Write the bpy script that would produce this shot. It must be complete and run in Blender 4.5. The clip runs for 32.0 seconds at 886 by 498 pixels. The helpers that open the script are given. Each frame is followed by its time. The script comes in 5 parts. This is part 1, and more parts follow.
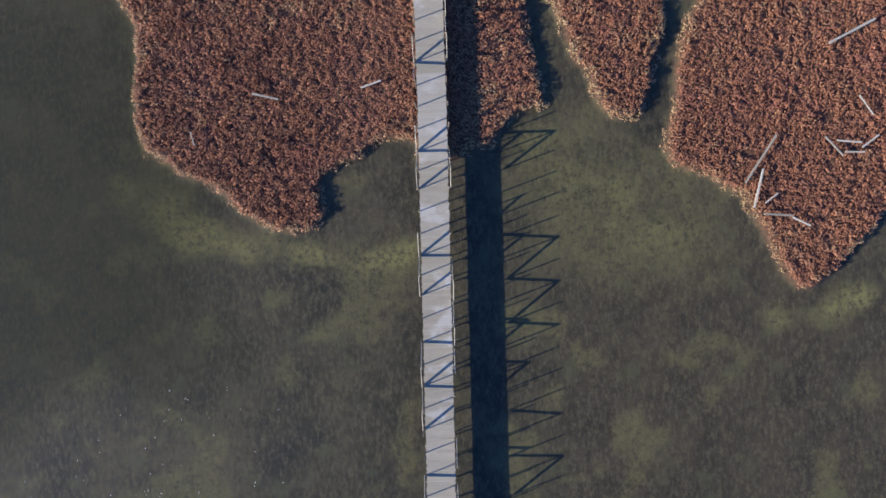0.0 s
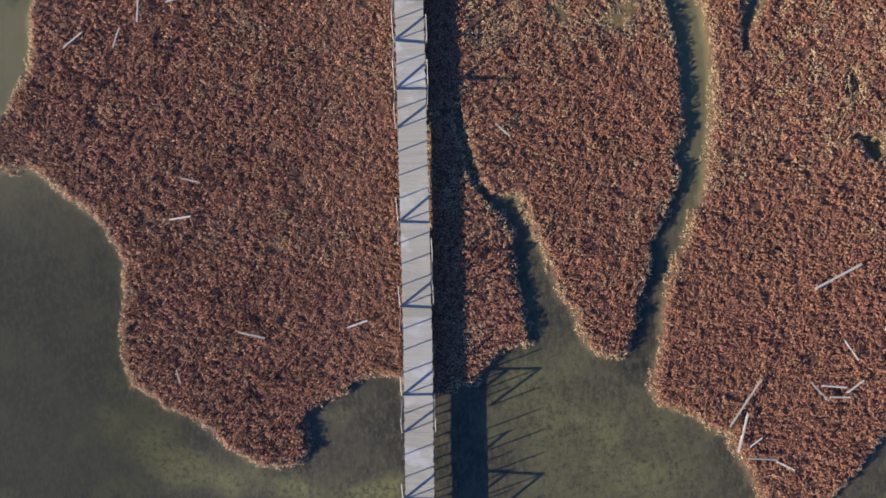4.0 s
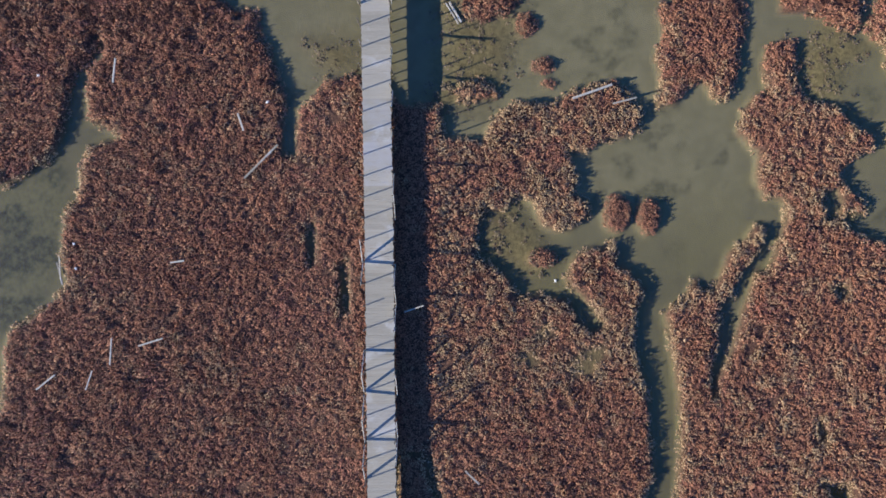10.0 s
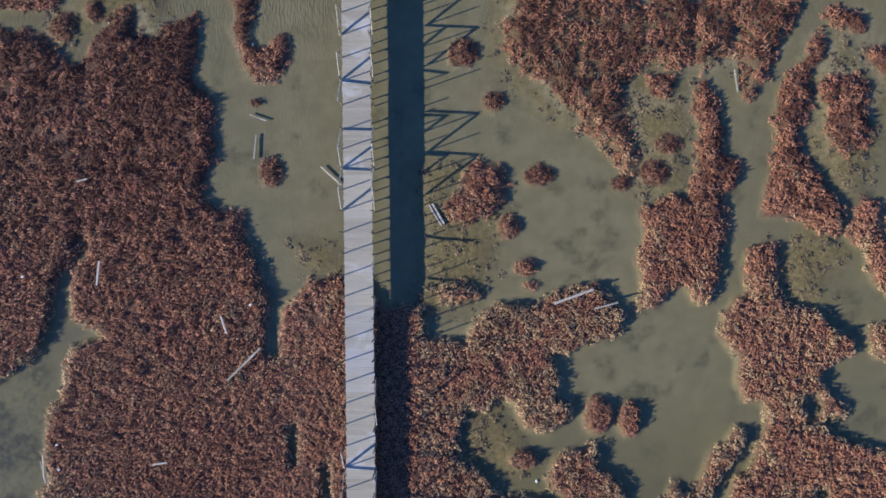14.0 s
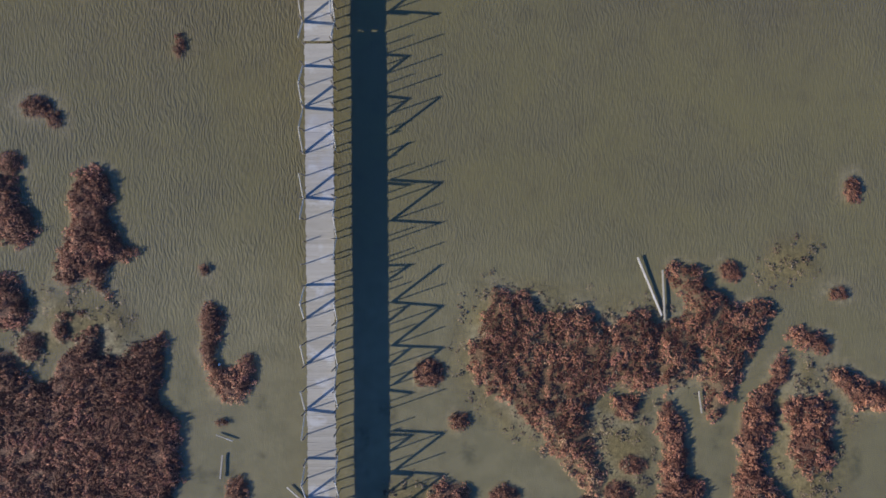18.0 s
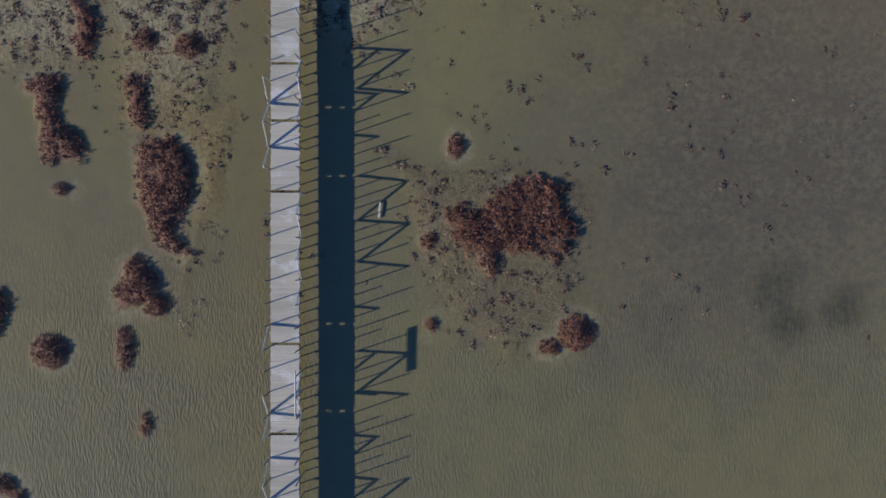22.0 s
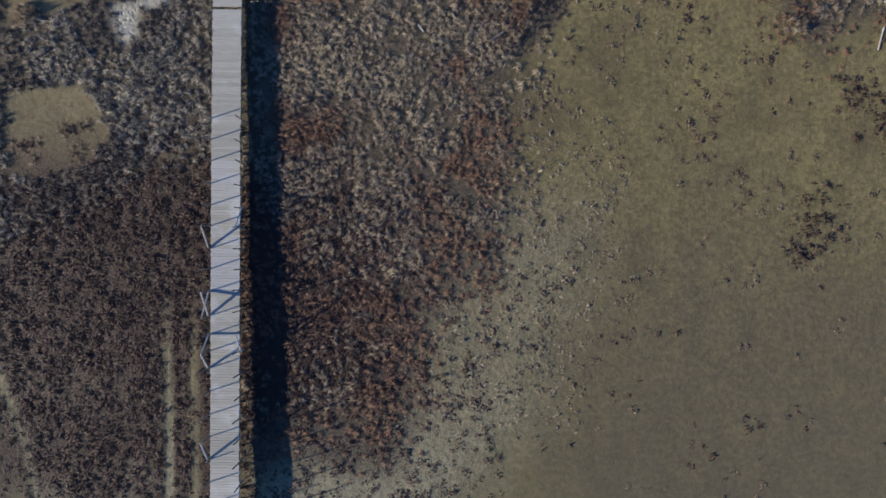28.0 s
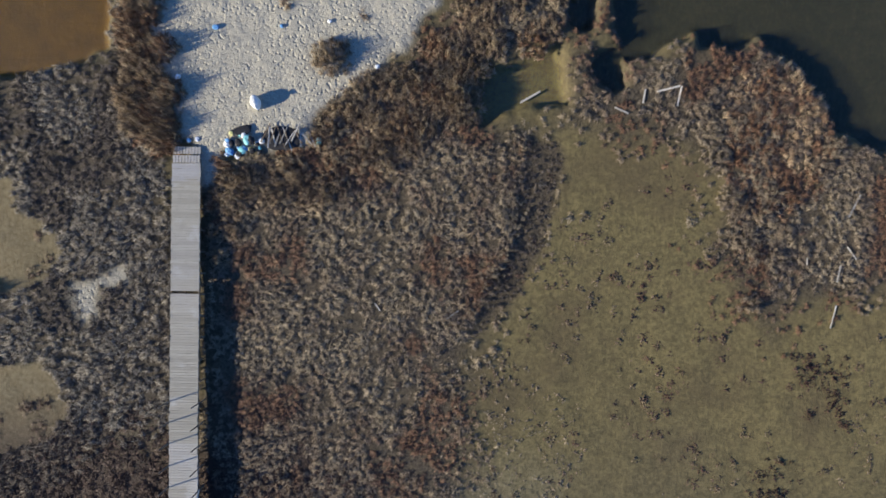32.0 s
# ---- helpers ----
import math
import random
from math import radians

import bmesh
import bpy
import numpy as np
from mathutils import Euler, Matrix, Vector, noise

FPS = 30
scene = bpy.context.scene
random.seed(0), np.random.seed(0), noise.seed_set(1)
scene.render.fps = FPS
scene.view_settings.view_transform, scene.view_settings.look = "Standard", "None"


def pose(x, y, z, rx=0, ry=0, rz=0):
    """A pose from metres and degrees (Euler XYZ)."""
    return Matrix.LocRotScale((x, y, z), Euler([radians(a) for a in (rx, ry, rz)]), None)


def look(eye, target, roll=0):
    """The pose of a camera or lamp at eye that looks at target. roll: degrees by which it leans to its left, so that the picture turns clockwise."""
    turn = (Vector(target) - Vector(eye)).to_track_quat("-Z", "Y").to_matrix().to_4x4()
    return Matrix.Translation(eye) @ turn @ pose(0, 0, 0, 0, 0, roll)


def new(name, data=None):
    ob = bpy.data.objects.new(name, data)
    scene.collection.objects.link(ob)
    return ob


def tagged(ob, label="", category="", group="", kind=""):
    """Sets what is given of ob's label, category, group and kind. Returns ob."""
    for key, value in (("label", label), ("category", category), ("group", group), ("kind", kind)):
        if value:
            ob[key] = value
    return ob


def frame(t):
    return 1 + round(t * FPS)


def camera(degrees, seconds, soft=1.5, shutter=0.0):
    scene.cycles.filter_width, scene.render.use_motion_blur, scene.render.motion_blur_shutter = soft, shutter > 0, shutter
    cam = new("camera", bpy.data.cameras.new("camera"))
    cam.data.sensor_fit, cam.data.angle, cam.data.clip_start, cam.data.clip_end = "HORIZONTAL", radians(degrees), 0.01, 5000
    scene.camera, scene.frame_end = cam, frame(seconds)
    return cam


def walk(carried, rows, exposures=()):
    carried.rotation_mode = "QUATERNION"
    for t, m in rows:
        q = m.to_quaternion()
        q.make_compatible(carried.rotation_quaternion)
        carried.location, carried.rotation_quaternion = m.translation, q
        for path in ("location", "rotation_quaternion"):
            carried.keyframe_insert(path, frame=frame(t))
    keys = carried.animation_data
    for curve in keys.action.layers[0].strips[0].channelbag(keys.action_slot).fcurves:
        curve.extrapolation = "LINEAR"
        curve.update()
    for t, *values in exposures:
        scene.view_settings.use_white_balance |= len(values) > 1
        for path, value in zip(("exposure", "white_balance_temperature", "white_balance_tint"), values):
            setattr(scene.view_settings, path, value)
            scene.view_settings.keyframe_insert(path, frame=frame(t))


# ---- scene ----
# A timber boardwalk over a tidal salt marsh, seen from straight above by a slow drone.
# x: across the boardwalk, y: along it to the beach, z = 0: the water level.
cam = camera(74.0, 32.0, 1.7)
ROWS = [
    (0.0, 0.62, -0.02, 33.55, -2.24),
    (0.5, 0.80, 1.52, 33.60, -2.20),
    (1.0, 0.96, 3.06, 33.61, -2.14),
    (1.5, 1.12, 4.63, 33.63, -1.99),
    (2.0, 1.25, 6.28, 33.66, -1.90),
    (2.5, 1.41, 8.02, 33.67, -1.82),
    (3.0, 1.54, 9.82, 33.62, -1.75),
    (3.5, 1.69, 11.61, 33.62, -1.68),
    (5.5, 2.41, 19.26, 33.56, -1.27),
    (6.0, 2.56, 21.11, 33.59, -1.20),
    (6.5, 2.76, 22.95, 33.65, -1.12),
    (7.0, 2.96, 24.68, 33.71, -1.06),
    (7.5, 3.16, 26.28, 33.75, -1.03),
    (8.0, 3.34, 27.77, 33.75, -0.98),
    (8.5, 3.51, 29.16, 33.76, -0.88),
    (9.0, 3.67, 30.47, 33.74, -0.89),
    (9.5, 3.82, 31.76, 33.79, -0.83),
    (10.0, 3.95, 33.02, 33.81, -0.79),
    (10.5, 4.06, 34.25, 33.85, -0.75),
    (11.0, 4.19, 35.44, 33.88, -0.72),
    (11.5, 4.31, 36.68, 33.93, -0.66),
    (12.0, 4.43, 38.07, 33.96, -0.67),
    (12.5, 4.57, 39.56, 33.99, -0.59),
    (13.0, 4.73, 41.14, 34.00, -0.57),
    (13.5, 4.90, 42.81, 33.98, -0.50),
    (15.5, 5.83, 50.68, 33.93, -0.46),
    (16.0, 6.09, 53.01, 33.92, -0.49),
    (16.5, 6.34, 55.43, 33.98, -0.39),
    (17.0, 6.62, 57.94, 34.05, -0.30),
    (17.5, 6.92, 60.52, 34.09, -0.33),
    (18.0, 7.23, 63.12, 34.12, -0.33),
    (18.5, 7.53, 65.77, 34.09, -0.25),
    (19.0, 7.82, 68.44, 34.05, -0.17),
    (19.5, 8.03, 71.17, 34.01, -0.04),
    (20.0, 8.22, 73.94, 33.97, 0.02),
    (20.5, 8.43, 76.72, 33.90, 0.10),
    (21.0, 8.64, 79.50, 33.83, 0.13),
    (21.5, 8.85, 82.32, 33.79, 0.12),
    (22.0, 9.07, 85.16, 33.76, 0.16),
    (22.5, 9.29, 88.04, 33.75, 0.19),
    (23.0, 9.55, 90.85, 33.71, 0.22),
    (23.5, 9.82, 93.58, 33.69, 0.28),
    (24.0, 10.10, 96.47, 33.65, 0.33),
    (24.5, 10.34, 99.50, 33.59, 0.34),
    (25.0, 10.53, 102.61, 33.56, 0.37),
    (25.5, 10.74, 105.76, 33.53, 0.39),
    (26.0, 10.96, 108.87, 33.52, 0.47),
    (26.5, 11.19, 111.86, 33.53, 0.54),
    (28.5, 12.47, 121.94, 33.49, 0.70),
    (29.0, 12.82, 124.07, 33.55, 0.75),
    (29.5, 13.13, 126.15, 33.61, 0.74),
    (30.0, 13.41, 128.12, 33.63, 0.74),
    (30.5, 13.68, 130.07, 33.64, 0.69),
    (31.0, 13.94, 131.96, 33.70, 0.73),
    (31.5, 14.18, 133.74, 33.74, 0.70),
    (32.0, 14.42, 135.48, 33.82, 0.68),
]
EXPOSURES = [(0.0, 1.05, 6200, 20), (2.0, 1.10, 6300, 20), (4.0, 1.11, 6420, 20), (6.0, 1.10, 6500, 19), (8.0, 1.10, 6500, 18), (9.0, 1.08, 6170, 18), (11.0, 1.06, 5970, 19), (16.0, 1.02, 5980, 19),
             (18.0, 0.94, 6100, 19), (21.0, 0.85, 6140, 18), (23.0, 0.86, 5920, 18), (26.0, 0.88, 5890, 18), (29.0, 0.95, 6060, 17), (32.0, 0.99, 6300, 16)]
walk(cam, [(t, pose(x, y, h, 0, 0, yaw)) for t, x, y, h, yaw in ROWS], EXPOSURES)

# ---- light ----
SUN_HEIGHT, SUN_SIDE = 18.1, 19.0
world = bpy.data.worlds.new("sky")
scene.world = world
world.use_nodes = True
sky = world.node_tree.nodes.new("ShaderNodeTexSky")
sky.sky_type, sky.sun_disc = "NISHITA", False
sky.sun_elevation, sky.sun_rotation = radians(SUN_HEIGHT), radians(270 - SUN_SIDE)
world.node_tree.links.new(sky.outputs[0], world.node_tree.nodes["Background"].inputs[0])
world.node_tree.nodes["Background"].inputs[1].default_value = 0.094
sky.dust_density, sky.ozone_density = 0.1, 8.0
sun = new("sun", bpy.data.lights.new("sun", "SUN"))
sun.data.energy, sun.data.angle, sun.data.color = 5.0, radians(0.6), (1.0, 0.91, 0.67)
away = Vector((math.cos(radians(SUN_SIDE)), math.sin(radians(SUN_SIDE)), -math.tan(radians(SUN_HEIGHT))))
sun.matrix_world = look((0, 0, 60), Vector((0, 0, 60)) + away)


# ---- materials ----
class Nodes:
    """A short way to write a node material."""

    def __init__(self, name, rough=0.9, metal=0.0):
        self.mat = bpy.data.materials.new(name)
        self.mat.use_nodes = True
        self.tree = self.mat.node_tree
        self.bsdf = self.tree.nodes["Principled BSDF"]
        self.bsdf.inputs["Roughness"].default_value = rough
        self.bsdf.inputs["Metallic"].default_value = metal
        self.bsdf.inputs["Specular IOR Level"].default_value = 0.3
        self.bsdf.inputs["Diffuse Roughness"].default_value = 0.2
        self.place = self.add("ShaderNodeTexCoord").outputs["Object"]

    def add(self, kind, **sets):
        n = self.tree.nodes.new(kind)
        if "operation" in sets:
            n.operation = sets["operation"]
        if "data_type" in sets:
            n.data_type = sets["data_type"]
        if "interpolation_type" in sets:
            n.interpolation_type = sets["interpolation_type"]
        if "attribute_name" in sets:
            n.attribute_name = sets["attribute_name"]
        if "feature" in sets:
            n.feature = sets["feature"]
        return n

    def put(self, value, socket):
        if isinstance(value, bpy.types.NodeSocket):
            self.tree.links.new(value, socket)
        elif isinstance(value, tuple) and len(value) == 3 and socket.type == "RGBA":
            socket.default_value = (*value, 1)
        else:
            socket.default_value = value

    def noise(self, scale, detail=4.0, rough=0.6, stretch=None, at=None):
        n = self.add("ShaderNodeTexNoise")
        src = at or self.place
        if stretch:
            m = self.add("ShaderNodeMapping")
            self.put(src, m.inputs["Vector"])
            m.inputs["Scale"].default_value = stretch
            src = m.outputs[0]
        self.put(src, n.inputs["Vector"])
        n.inputs["Scale"].default_value, n.inputs["Detail"].default_value, n.inputs["Roughness"].default_value = scale, detail, rough
        return n.outputs[0]

    def ramp(self, value, low, high, a=0.0, b=1.0):
        n = self.add("ShaderNodeMapRange", interpolation_type="SMOOTHSTEP")
        for k, v in zip(("Value", "From Min", "From Max", "To Min", "To Max"), (value, low, high, a, b)):
            self.put(v, n.inputs[k])
        return n.outputs[0]

    def maths(self, op, a, b=0.0):
        n = self.add("ShaderNodeMath", operation=op)
        self.put(a, n.inputs[0])
        self.put(b, n.inputs[1])
        return n.outputs[0]

    def mix(self, factor, a, b):
        n = self.add("ShaderNodeMix", data_type="RGBA")
        self.put(factor, n.inputs[0])
        self.put(a, n.inputs[6])
        self.put(b, n.inputs[7])
        return n.outputs[2]

    def attr(self, name):
        return self.add("ShaderNodeAttribute", attribute_name=name).outputs["Fac"]

    def island(self):
        return self.add("ShaderNodeNewGeometry").outputs["Random Per Island"]

    def each(self):
        return self.add("ShaderNodeObjectInfo").outputs["Random"]

    def bump(self, height, depth, strength=1.0, after=None):
        n = self.add("ShaderNodeBump")
        n.inputs["Strength"].default_value, n.inputs["Distance"].default_value = strength, depth
        self.put(height, n.inputs["Height"])
        if after:
            self.put(after, n.inputs["Normal"])
        return n.outputs[0]

    def done(self, colour, normal=None, rough=None):
        self.put(colour, self.bsdf.inputs["Base Color"])
        if normal:
            self.put(normal, self.bsdf.inputs["Normal"])
        if rough is not None:
            self.put(rough, self.bsdf.inputs["Roughness"])
        return self.mat


def ground_material():
    n = Nodes("marsh_ground", 0.85)
    big, mid, fine = n.noise(0.16, 5), n.noise(0.9, 6), n.noise(9.0, 6, 0.7)
    grain = n.noise(3.2, 5, 0.75)
    # shallow olive silt
    silt = n.mix(n.ramp(big, 0.35, 0.65), (0.126, 0.114, 0.053), (0.114, 0.104, 0.056))
    silt = n.mix(n.ramp(n.noise(0.7, 7, 0.72), 0.47, 0.68, 0, 0.3), silt, (0.074, 0.064, 0.038))
    # dark algae-covered bottom
    weed = n.mix(n.ramp(n.noise(0.22, 7, 0.66), 0.38, 0.64), (0.016, 0.016, 0.011), (0.060, 0.054, 0.032))
    weed = n.mix(n.attr("umber"), weed, n.mix(n.ramp(n.noise(0.3, 6, 0.7), 0.36, 0.64), (0.024, 0.019, 0.012), (0.056, 0.046, 0.028)))
    weed = n.mix(n.ramp(n.noise(1.7, 5, 0.7), 0.50, 0.62, 0, 0.6), weed, (0.020, 0.019, 0.013))
    weed = n.mix(n.ramp(n.noise(5.0, 7, 0.8, (1, 0.45, 1)), 0.44, 0.64, 0, 0.8), weed, (0.100, 0.088, 0.052))
    weed = n.mix(n.ramp(n.noise(0.5, 5, 0.6), 0.54, 0.70, 0, 0.6), weed, (0.070, 0.074, 0.038))
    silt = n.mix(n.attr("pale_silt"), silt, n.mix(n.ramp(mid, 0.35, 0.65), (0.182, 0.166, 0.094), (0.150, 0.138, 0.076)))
    silt = n.mix(n.attr("dull"), silt, n.mix(n.ramp(n.noise(2.4, 8, 0.75), 0.34, 0.66), (0.062, 0.053, 0.036), (0.104, 0.091, 0.058)))
    silt = n.mix(n.maths("MULTIPLY", n.attr("dull"), n.ramp(n.noise(0.45, 7, 0.7), 0.46, 0.62, 0, 0.6)), silt, (0.066, 0.056, 0.040))
    col = n.mix(n.attr("deep"), silt, weed)
    col = n.mix(n.maths("MULTIPLY", n.attr("algae"), n.ramp(grain, 0.3, 0.6)), col, (0.190, 0.185, 0.075))
    col = n.mix(n.maths("MULTIPLY", n.attr("blotch"), n.ramp(n.noise(1.9, 7, 0.75), 0.38, 0.60, 0.25, 1.0)), col, n.mix(n.ramp(grain, 0.35, 0.65), (0.016, 0.019, 0.011), (0.038, 0.042, 0.022)))
    # mud flat above the water
    mud = n.mix(n.ramp(grain, 0.3, 0.7), (0.082, 0.067, 0.030), (0.180, 0.147, 0.064))
    mud = n.mix(n.ramp(big, 0.45, 0.7, 0, 0.7), mud, (0.084, 0.064, 0.034))
    mud = n.mix(n.maths("MULTIPLY", n.attr("brown"), n.ramp(mid, 0.2, 0.7, 0.5, 1.0)), mud, n.mix(n.ramp(grain, 0.3, 0.7), (0.070, 0.059, 0.034), (0.118, 0.098, 0.056)))
    mud = n.mix(n.attr("pale"), mud, n.mix(n.ramp(grain, 0.3, 0.7), (0.140, 0.126, 0.078), (0.270, 0.244, 0.160)))
    col = n.mix(n.attr("mud"), col, mud)
    col = n.mix(n.attr("rust"), col, n.mix(n.ramp(mid, 0.3, 0.7), (0.140, 0.070, 0.003), (0.100, 0.052, 0.004)))
    # peat below the plants
    tangle = n.noise(7.0, 5, 0.8)
    peat = n.mix(n.ramp(tangle, 0.38, 0.62), (0.052, 0.028, 0.021), (0.175, 0.088, 0.058))
    col = n.mix(n.attr("land"), col, peat)
    litter = n.mix(n.ramp(tangle, 0.38, 0.62), (0.028, 0.021, 0.015), (0.094, 0.075, 0.056))
    col = n.mix(n.attr("litter"), col, litter)
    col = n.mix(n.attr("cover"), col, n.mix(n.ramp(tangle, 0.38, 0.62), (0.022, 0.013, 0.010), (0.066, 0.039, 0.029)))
    sand = n.mix(n.ramp(fine, 0.3, 0.7), (0.33, 0.31, 0.25), (0.44, 0.41, 0.335))
    col = n.mix(n.attr("sand"), col, sand)
    # ripples of the bottom, pits of the sand
    wander = n.add("ShaderNodeVectorMath", operation="ADD")
    n.put(n.place, wander.inputs[0])
    sway = n.add("ShaderNodeCombineXYZ")
    n.put(n.maths("MULTIPLY", n.noise(0.45, 2, 0.5), 0.8), sway.inputs[0])
    n.put(sway.outputs[0], wander.inputs[1])
    crest = n.ramp(n.noise(3.0, 1, 0.4, (3.3, 0.85, 1), wander.outputs[0]), 0.34, 0.70, 0, 0.72)
    ripple = n.maths("MULTIPLY", crest, n.maths("MULTIPLY", n.attr("ripple"), n.ramp(big, 0.3, 0.6, 0.35, 1.0)))
    dents = n.add("ShaderNodeTexVoronoi", feature="SMOOTH_F1")
    dents.inputs["Scale"].default_value = 4.6
    tread = n.add("ShaderNodeVectorMath", operation="MULTIPLY_ADD")
    n.put(n.add("ShaderNodeTexNoise").outputs[1], tread.inputs[0])
    tread.inputs[1].default_value = (0.16, 0.16, 0.0)
    n.put(n.place, tread.inputs[2])
    n.put(tread.outputs[0], dents.inputs["Vector"])
    trodden = n.ramp(n.noise(0.6, 3, 0.6), 0.38, 0.62, 0.35, 1.0)
    steps = n.maths("MULTIPLY", n.maths("MULTIPLY", n.ramp(dents.outputs["Distance"], 0.08, 0.40), trodden), n.maths("MULTIPLY", n.attr("sand"), 2.0))
    ripple = n.maths("ADD", ripple, steps)
    ripple = n.maths("ADD", ripple, n.maths("MULTIPLY", tangle, n.maths("MULTIPLY", n.maths("ADD", n.maths("ADD", n.attr("land"), n.attr("cover")), n.attr("litter")), 3.0)))
    relief = n.maths("ADD", ripple, n.maths("MULTIPLY", grain, n.attr("pits")))
    normal = n.bump(relief, 0.03, 1.0)
    normal = n.bump(fine, 0.012, 0.6, normal)
    return n.done(col, normal)


def water_material():
    n = Nodes("marsh_water")
    tree = n.tree
    tree.nodes.remove(n.bsdf)
    out = tree.nodes["Material Output"]
    clear = n.add("ShaderNodeBsdfTransparent")
    depth = n.attr("depth")
    n.put(n.mix(n.ramp(depth, 0.0, 0.6), (1.0, 1.0, 1.0), (0.70, 0.70, 0.58)), clear.inputs[0])
    murk = n.add("ShaderNodeBsdfDiffuse")
    murk.inputs[0].default_value = (0.066, 0.064, 0.036, 1)
    body = n.add("ShaderNodeMixShader")
    n.put(n.ramp(depth, 0.0, 0.6, 0.0, 0.5), body.inputs[0])
    tree.links.new(clear.outputs[0], body.inputs[1])
    tree.links.new(murk.outputs[0], body.inputs[2])
    shine = n.add("ShaderNodeBsdfGlossy")
    shine.inputs["Roughness"].default_value = 0.04
    normal = n.bump(n.noise(2.6, 4, 0.55, (1, 0.4, 1)), 0.02, 0.5)
    n.put(normal, shine.inputs["Normal"])
    top = n.add("ShaderNodeMixShader")
    n.put(n.ramp(depth, 0.0, 0.08, 0.0, 0.042), top.inputs[0])
    tree.links.new(body.outputs[0], top.inputs[1])
    tree.links.new(shine.outputs[0], top.inputs[2])
    tree.links.new(top.outputs[0], out.inputs[0])
    return n.mat


def plant_material(name, dark, bright, dry, pale, wine=None, crimson=None):
    """Fleshy stems: each stem its own shade, from dark to bright, and dry where the clump's tone says so."""
    n = Nodes(name, 0.75)
    pick = n.island()
    base = n.mix(n.ramp(pick, 0.0, 1.0), dark, bright)
    if crimson:
        base = n.mix(n.ramp(n.noise(0.33, 5, 0.65), 0.50, 0.70, 0, 0.38), base, crimson)
    if wine:
        base = n.mix(n.ramp(n.attr("tone"), -0.25, 0.12), wine, base)
    straw = n.mix(n.ramp(pick, 0.1, 0.9), dry, pale)
    tone = n.maths("ADD", n.attr("tone"), n.maths("MULTIPLY", n.maths("SUBTRACT", pick, 0.5), 0.28))
    spot = n.add("ShaderNodeNewGeometry").outputs["Position"]
    tone = n.maths("ADD", tone, n.ramp(n.noise(0.9, 4, 0.65, None, spot), 0.3, 0.7, -0.22, 0.22))
    return n.done(n.mix(n.ramp(tone, 0.25, 0.85), base, straw))


def wood_material(name, a, b, stain, by_island=False, sheen_patch=(0.50, 0.515, 0.55), stretch=(0.6, 14, 14), bays=False):
    n = Nodes(name, 0.8)
    pick = n.island() if by_island else n.each()
    shift = n.add("ShaderNodeCombineXYZ")
    n.put(n.maths("MULTIPLY", pick, 37.0), shift.inputs[0])
    add = n.add("ShaderNodeVectorMath", operation="ADD")
    n.put(n.place, add.inputs[0])
    n.put(shift.outputs[0], add.inputs[1])
    grain = n.noise(3.0, 6, 0.7, stretch, add.outputs[0])
    col = n.mix(n.ramp(pick, 0.0, 1.0), a, b)
    col = n.mix(n.ramp(grain, 0.42, 0.72, 0, 0.75), col, stain)
    spot = n.add("ShaderNodeNewGeometry").outputs["Position"]
    col = n.mix(n.ramp(n.noise(1.3, 5, 0.65, None, spot), 0.55, 0.8, 0, 0.5), col, stain)
    # pale patches in the wood colour; the bluish ones paint in a sheen
    col = n.mix(n.ramp(n.noise(0.9, 4, 0.6, (0.6, 0.8, 1), spot), 0.54, 0.66, 0, 0.5), col, sheen_patch)
    if bays:
        apart = n.add("ShaderNodeSeparateXYZ")
        n.put(spot, apart.inputs[0])
        bay = n.add("ShaderNodeTexWhiteNoise")
        bay.noise_dimensions = "1D"
        n.put(n.maths("FLOOR", n.maths("DIVIDE", apart.outputs[1], 2.44)), bay.inputs["W"])
        col = n.mix(n.ramp(bay.outputs[0], 0.2, 1.0, 0, 0.35), col, (0.45, 0.43, 0.39))
        # bluish sheen painted into the planks of some bays
        bay_sheen = n.ramp(bay.outputs[1], 0.55, 0.95, 0, 0.55)
        col = n.mix(n.maths("MULTIPLY", bay_sheen, n.ramp(n.noise(0.7, 4, 0.6, None, spot), 0.35, 0.6)), col, (0.36, 0.385, 0.47))
    return n.done(col, n.bump(grain, 0.004, 0.6))


def plain_material(name, a, b, scale=6.0, rough=0.7):
    n = Nodes(name, rough)
    return n.done(n.mix(n.ramp(n.noise(scale, 4), 0.35, 0.65), a, b), n.bump(n.noise(scale * 3, 4), 0.004, 0.4))


GROUND = ground_material()
WATER = water_material()
GLASSWORT = plant_material("glasswort", (0.258, 0.114, 0.073), (0.410, 0.198, 0.122), (0.34, 0.227, 0.130), (0.46, 0.335, 0.200), (0.125, 0.053, 0.036), (0.36, 0.135, 0.118))
TUFT = plant_material("mud_tuft", (0.050, 0.028, 0.022), (0.100, 0.056, 0.042), (0.095, 0.070, 0.047), (0.19, 0.150, 0.100), (0.042, 0.023, 0.018))
SHRUB = plant_material("dry_shrub", (0.060, 0.050, 0.043), (0.122, 0.101, 0.087), (0.12, 0.104, 0.086), (0.26, 0.235, 0.196))
BUSH = plant_material("brown_bush", (0.120, 0.086, 0.056), (0.29, 0.208, 0.134), (0.24, 0.185, 0.118), (0.44, 0.355, 0.235))
GRASS = plant_material("dry_grass", (0.135, 0.105, 0.077), (0.225, 0.178, 0.131), (0.205, 0.167, 0.116), (0.300, 0.248, 0.176), (0.150, 0.085, 0.054))
RUSTY = plant_material("rusty_reed", (0.10, 0.054, 0.033), (0.22, 0.124, 0.072), (0.22, 0.142, 0.084), (0.42, 0.33, 0.215))
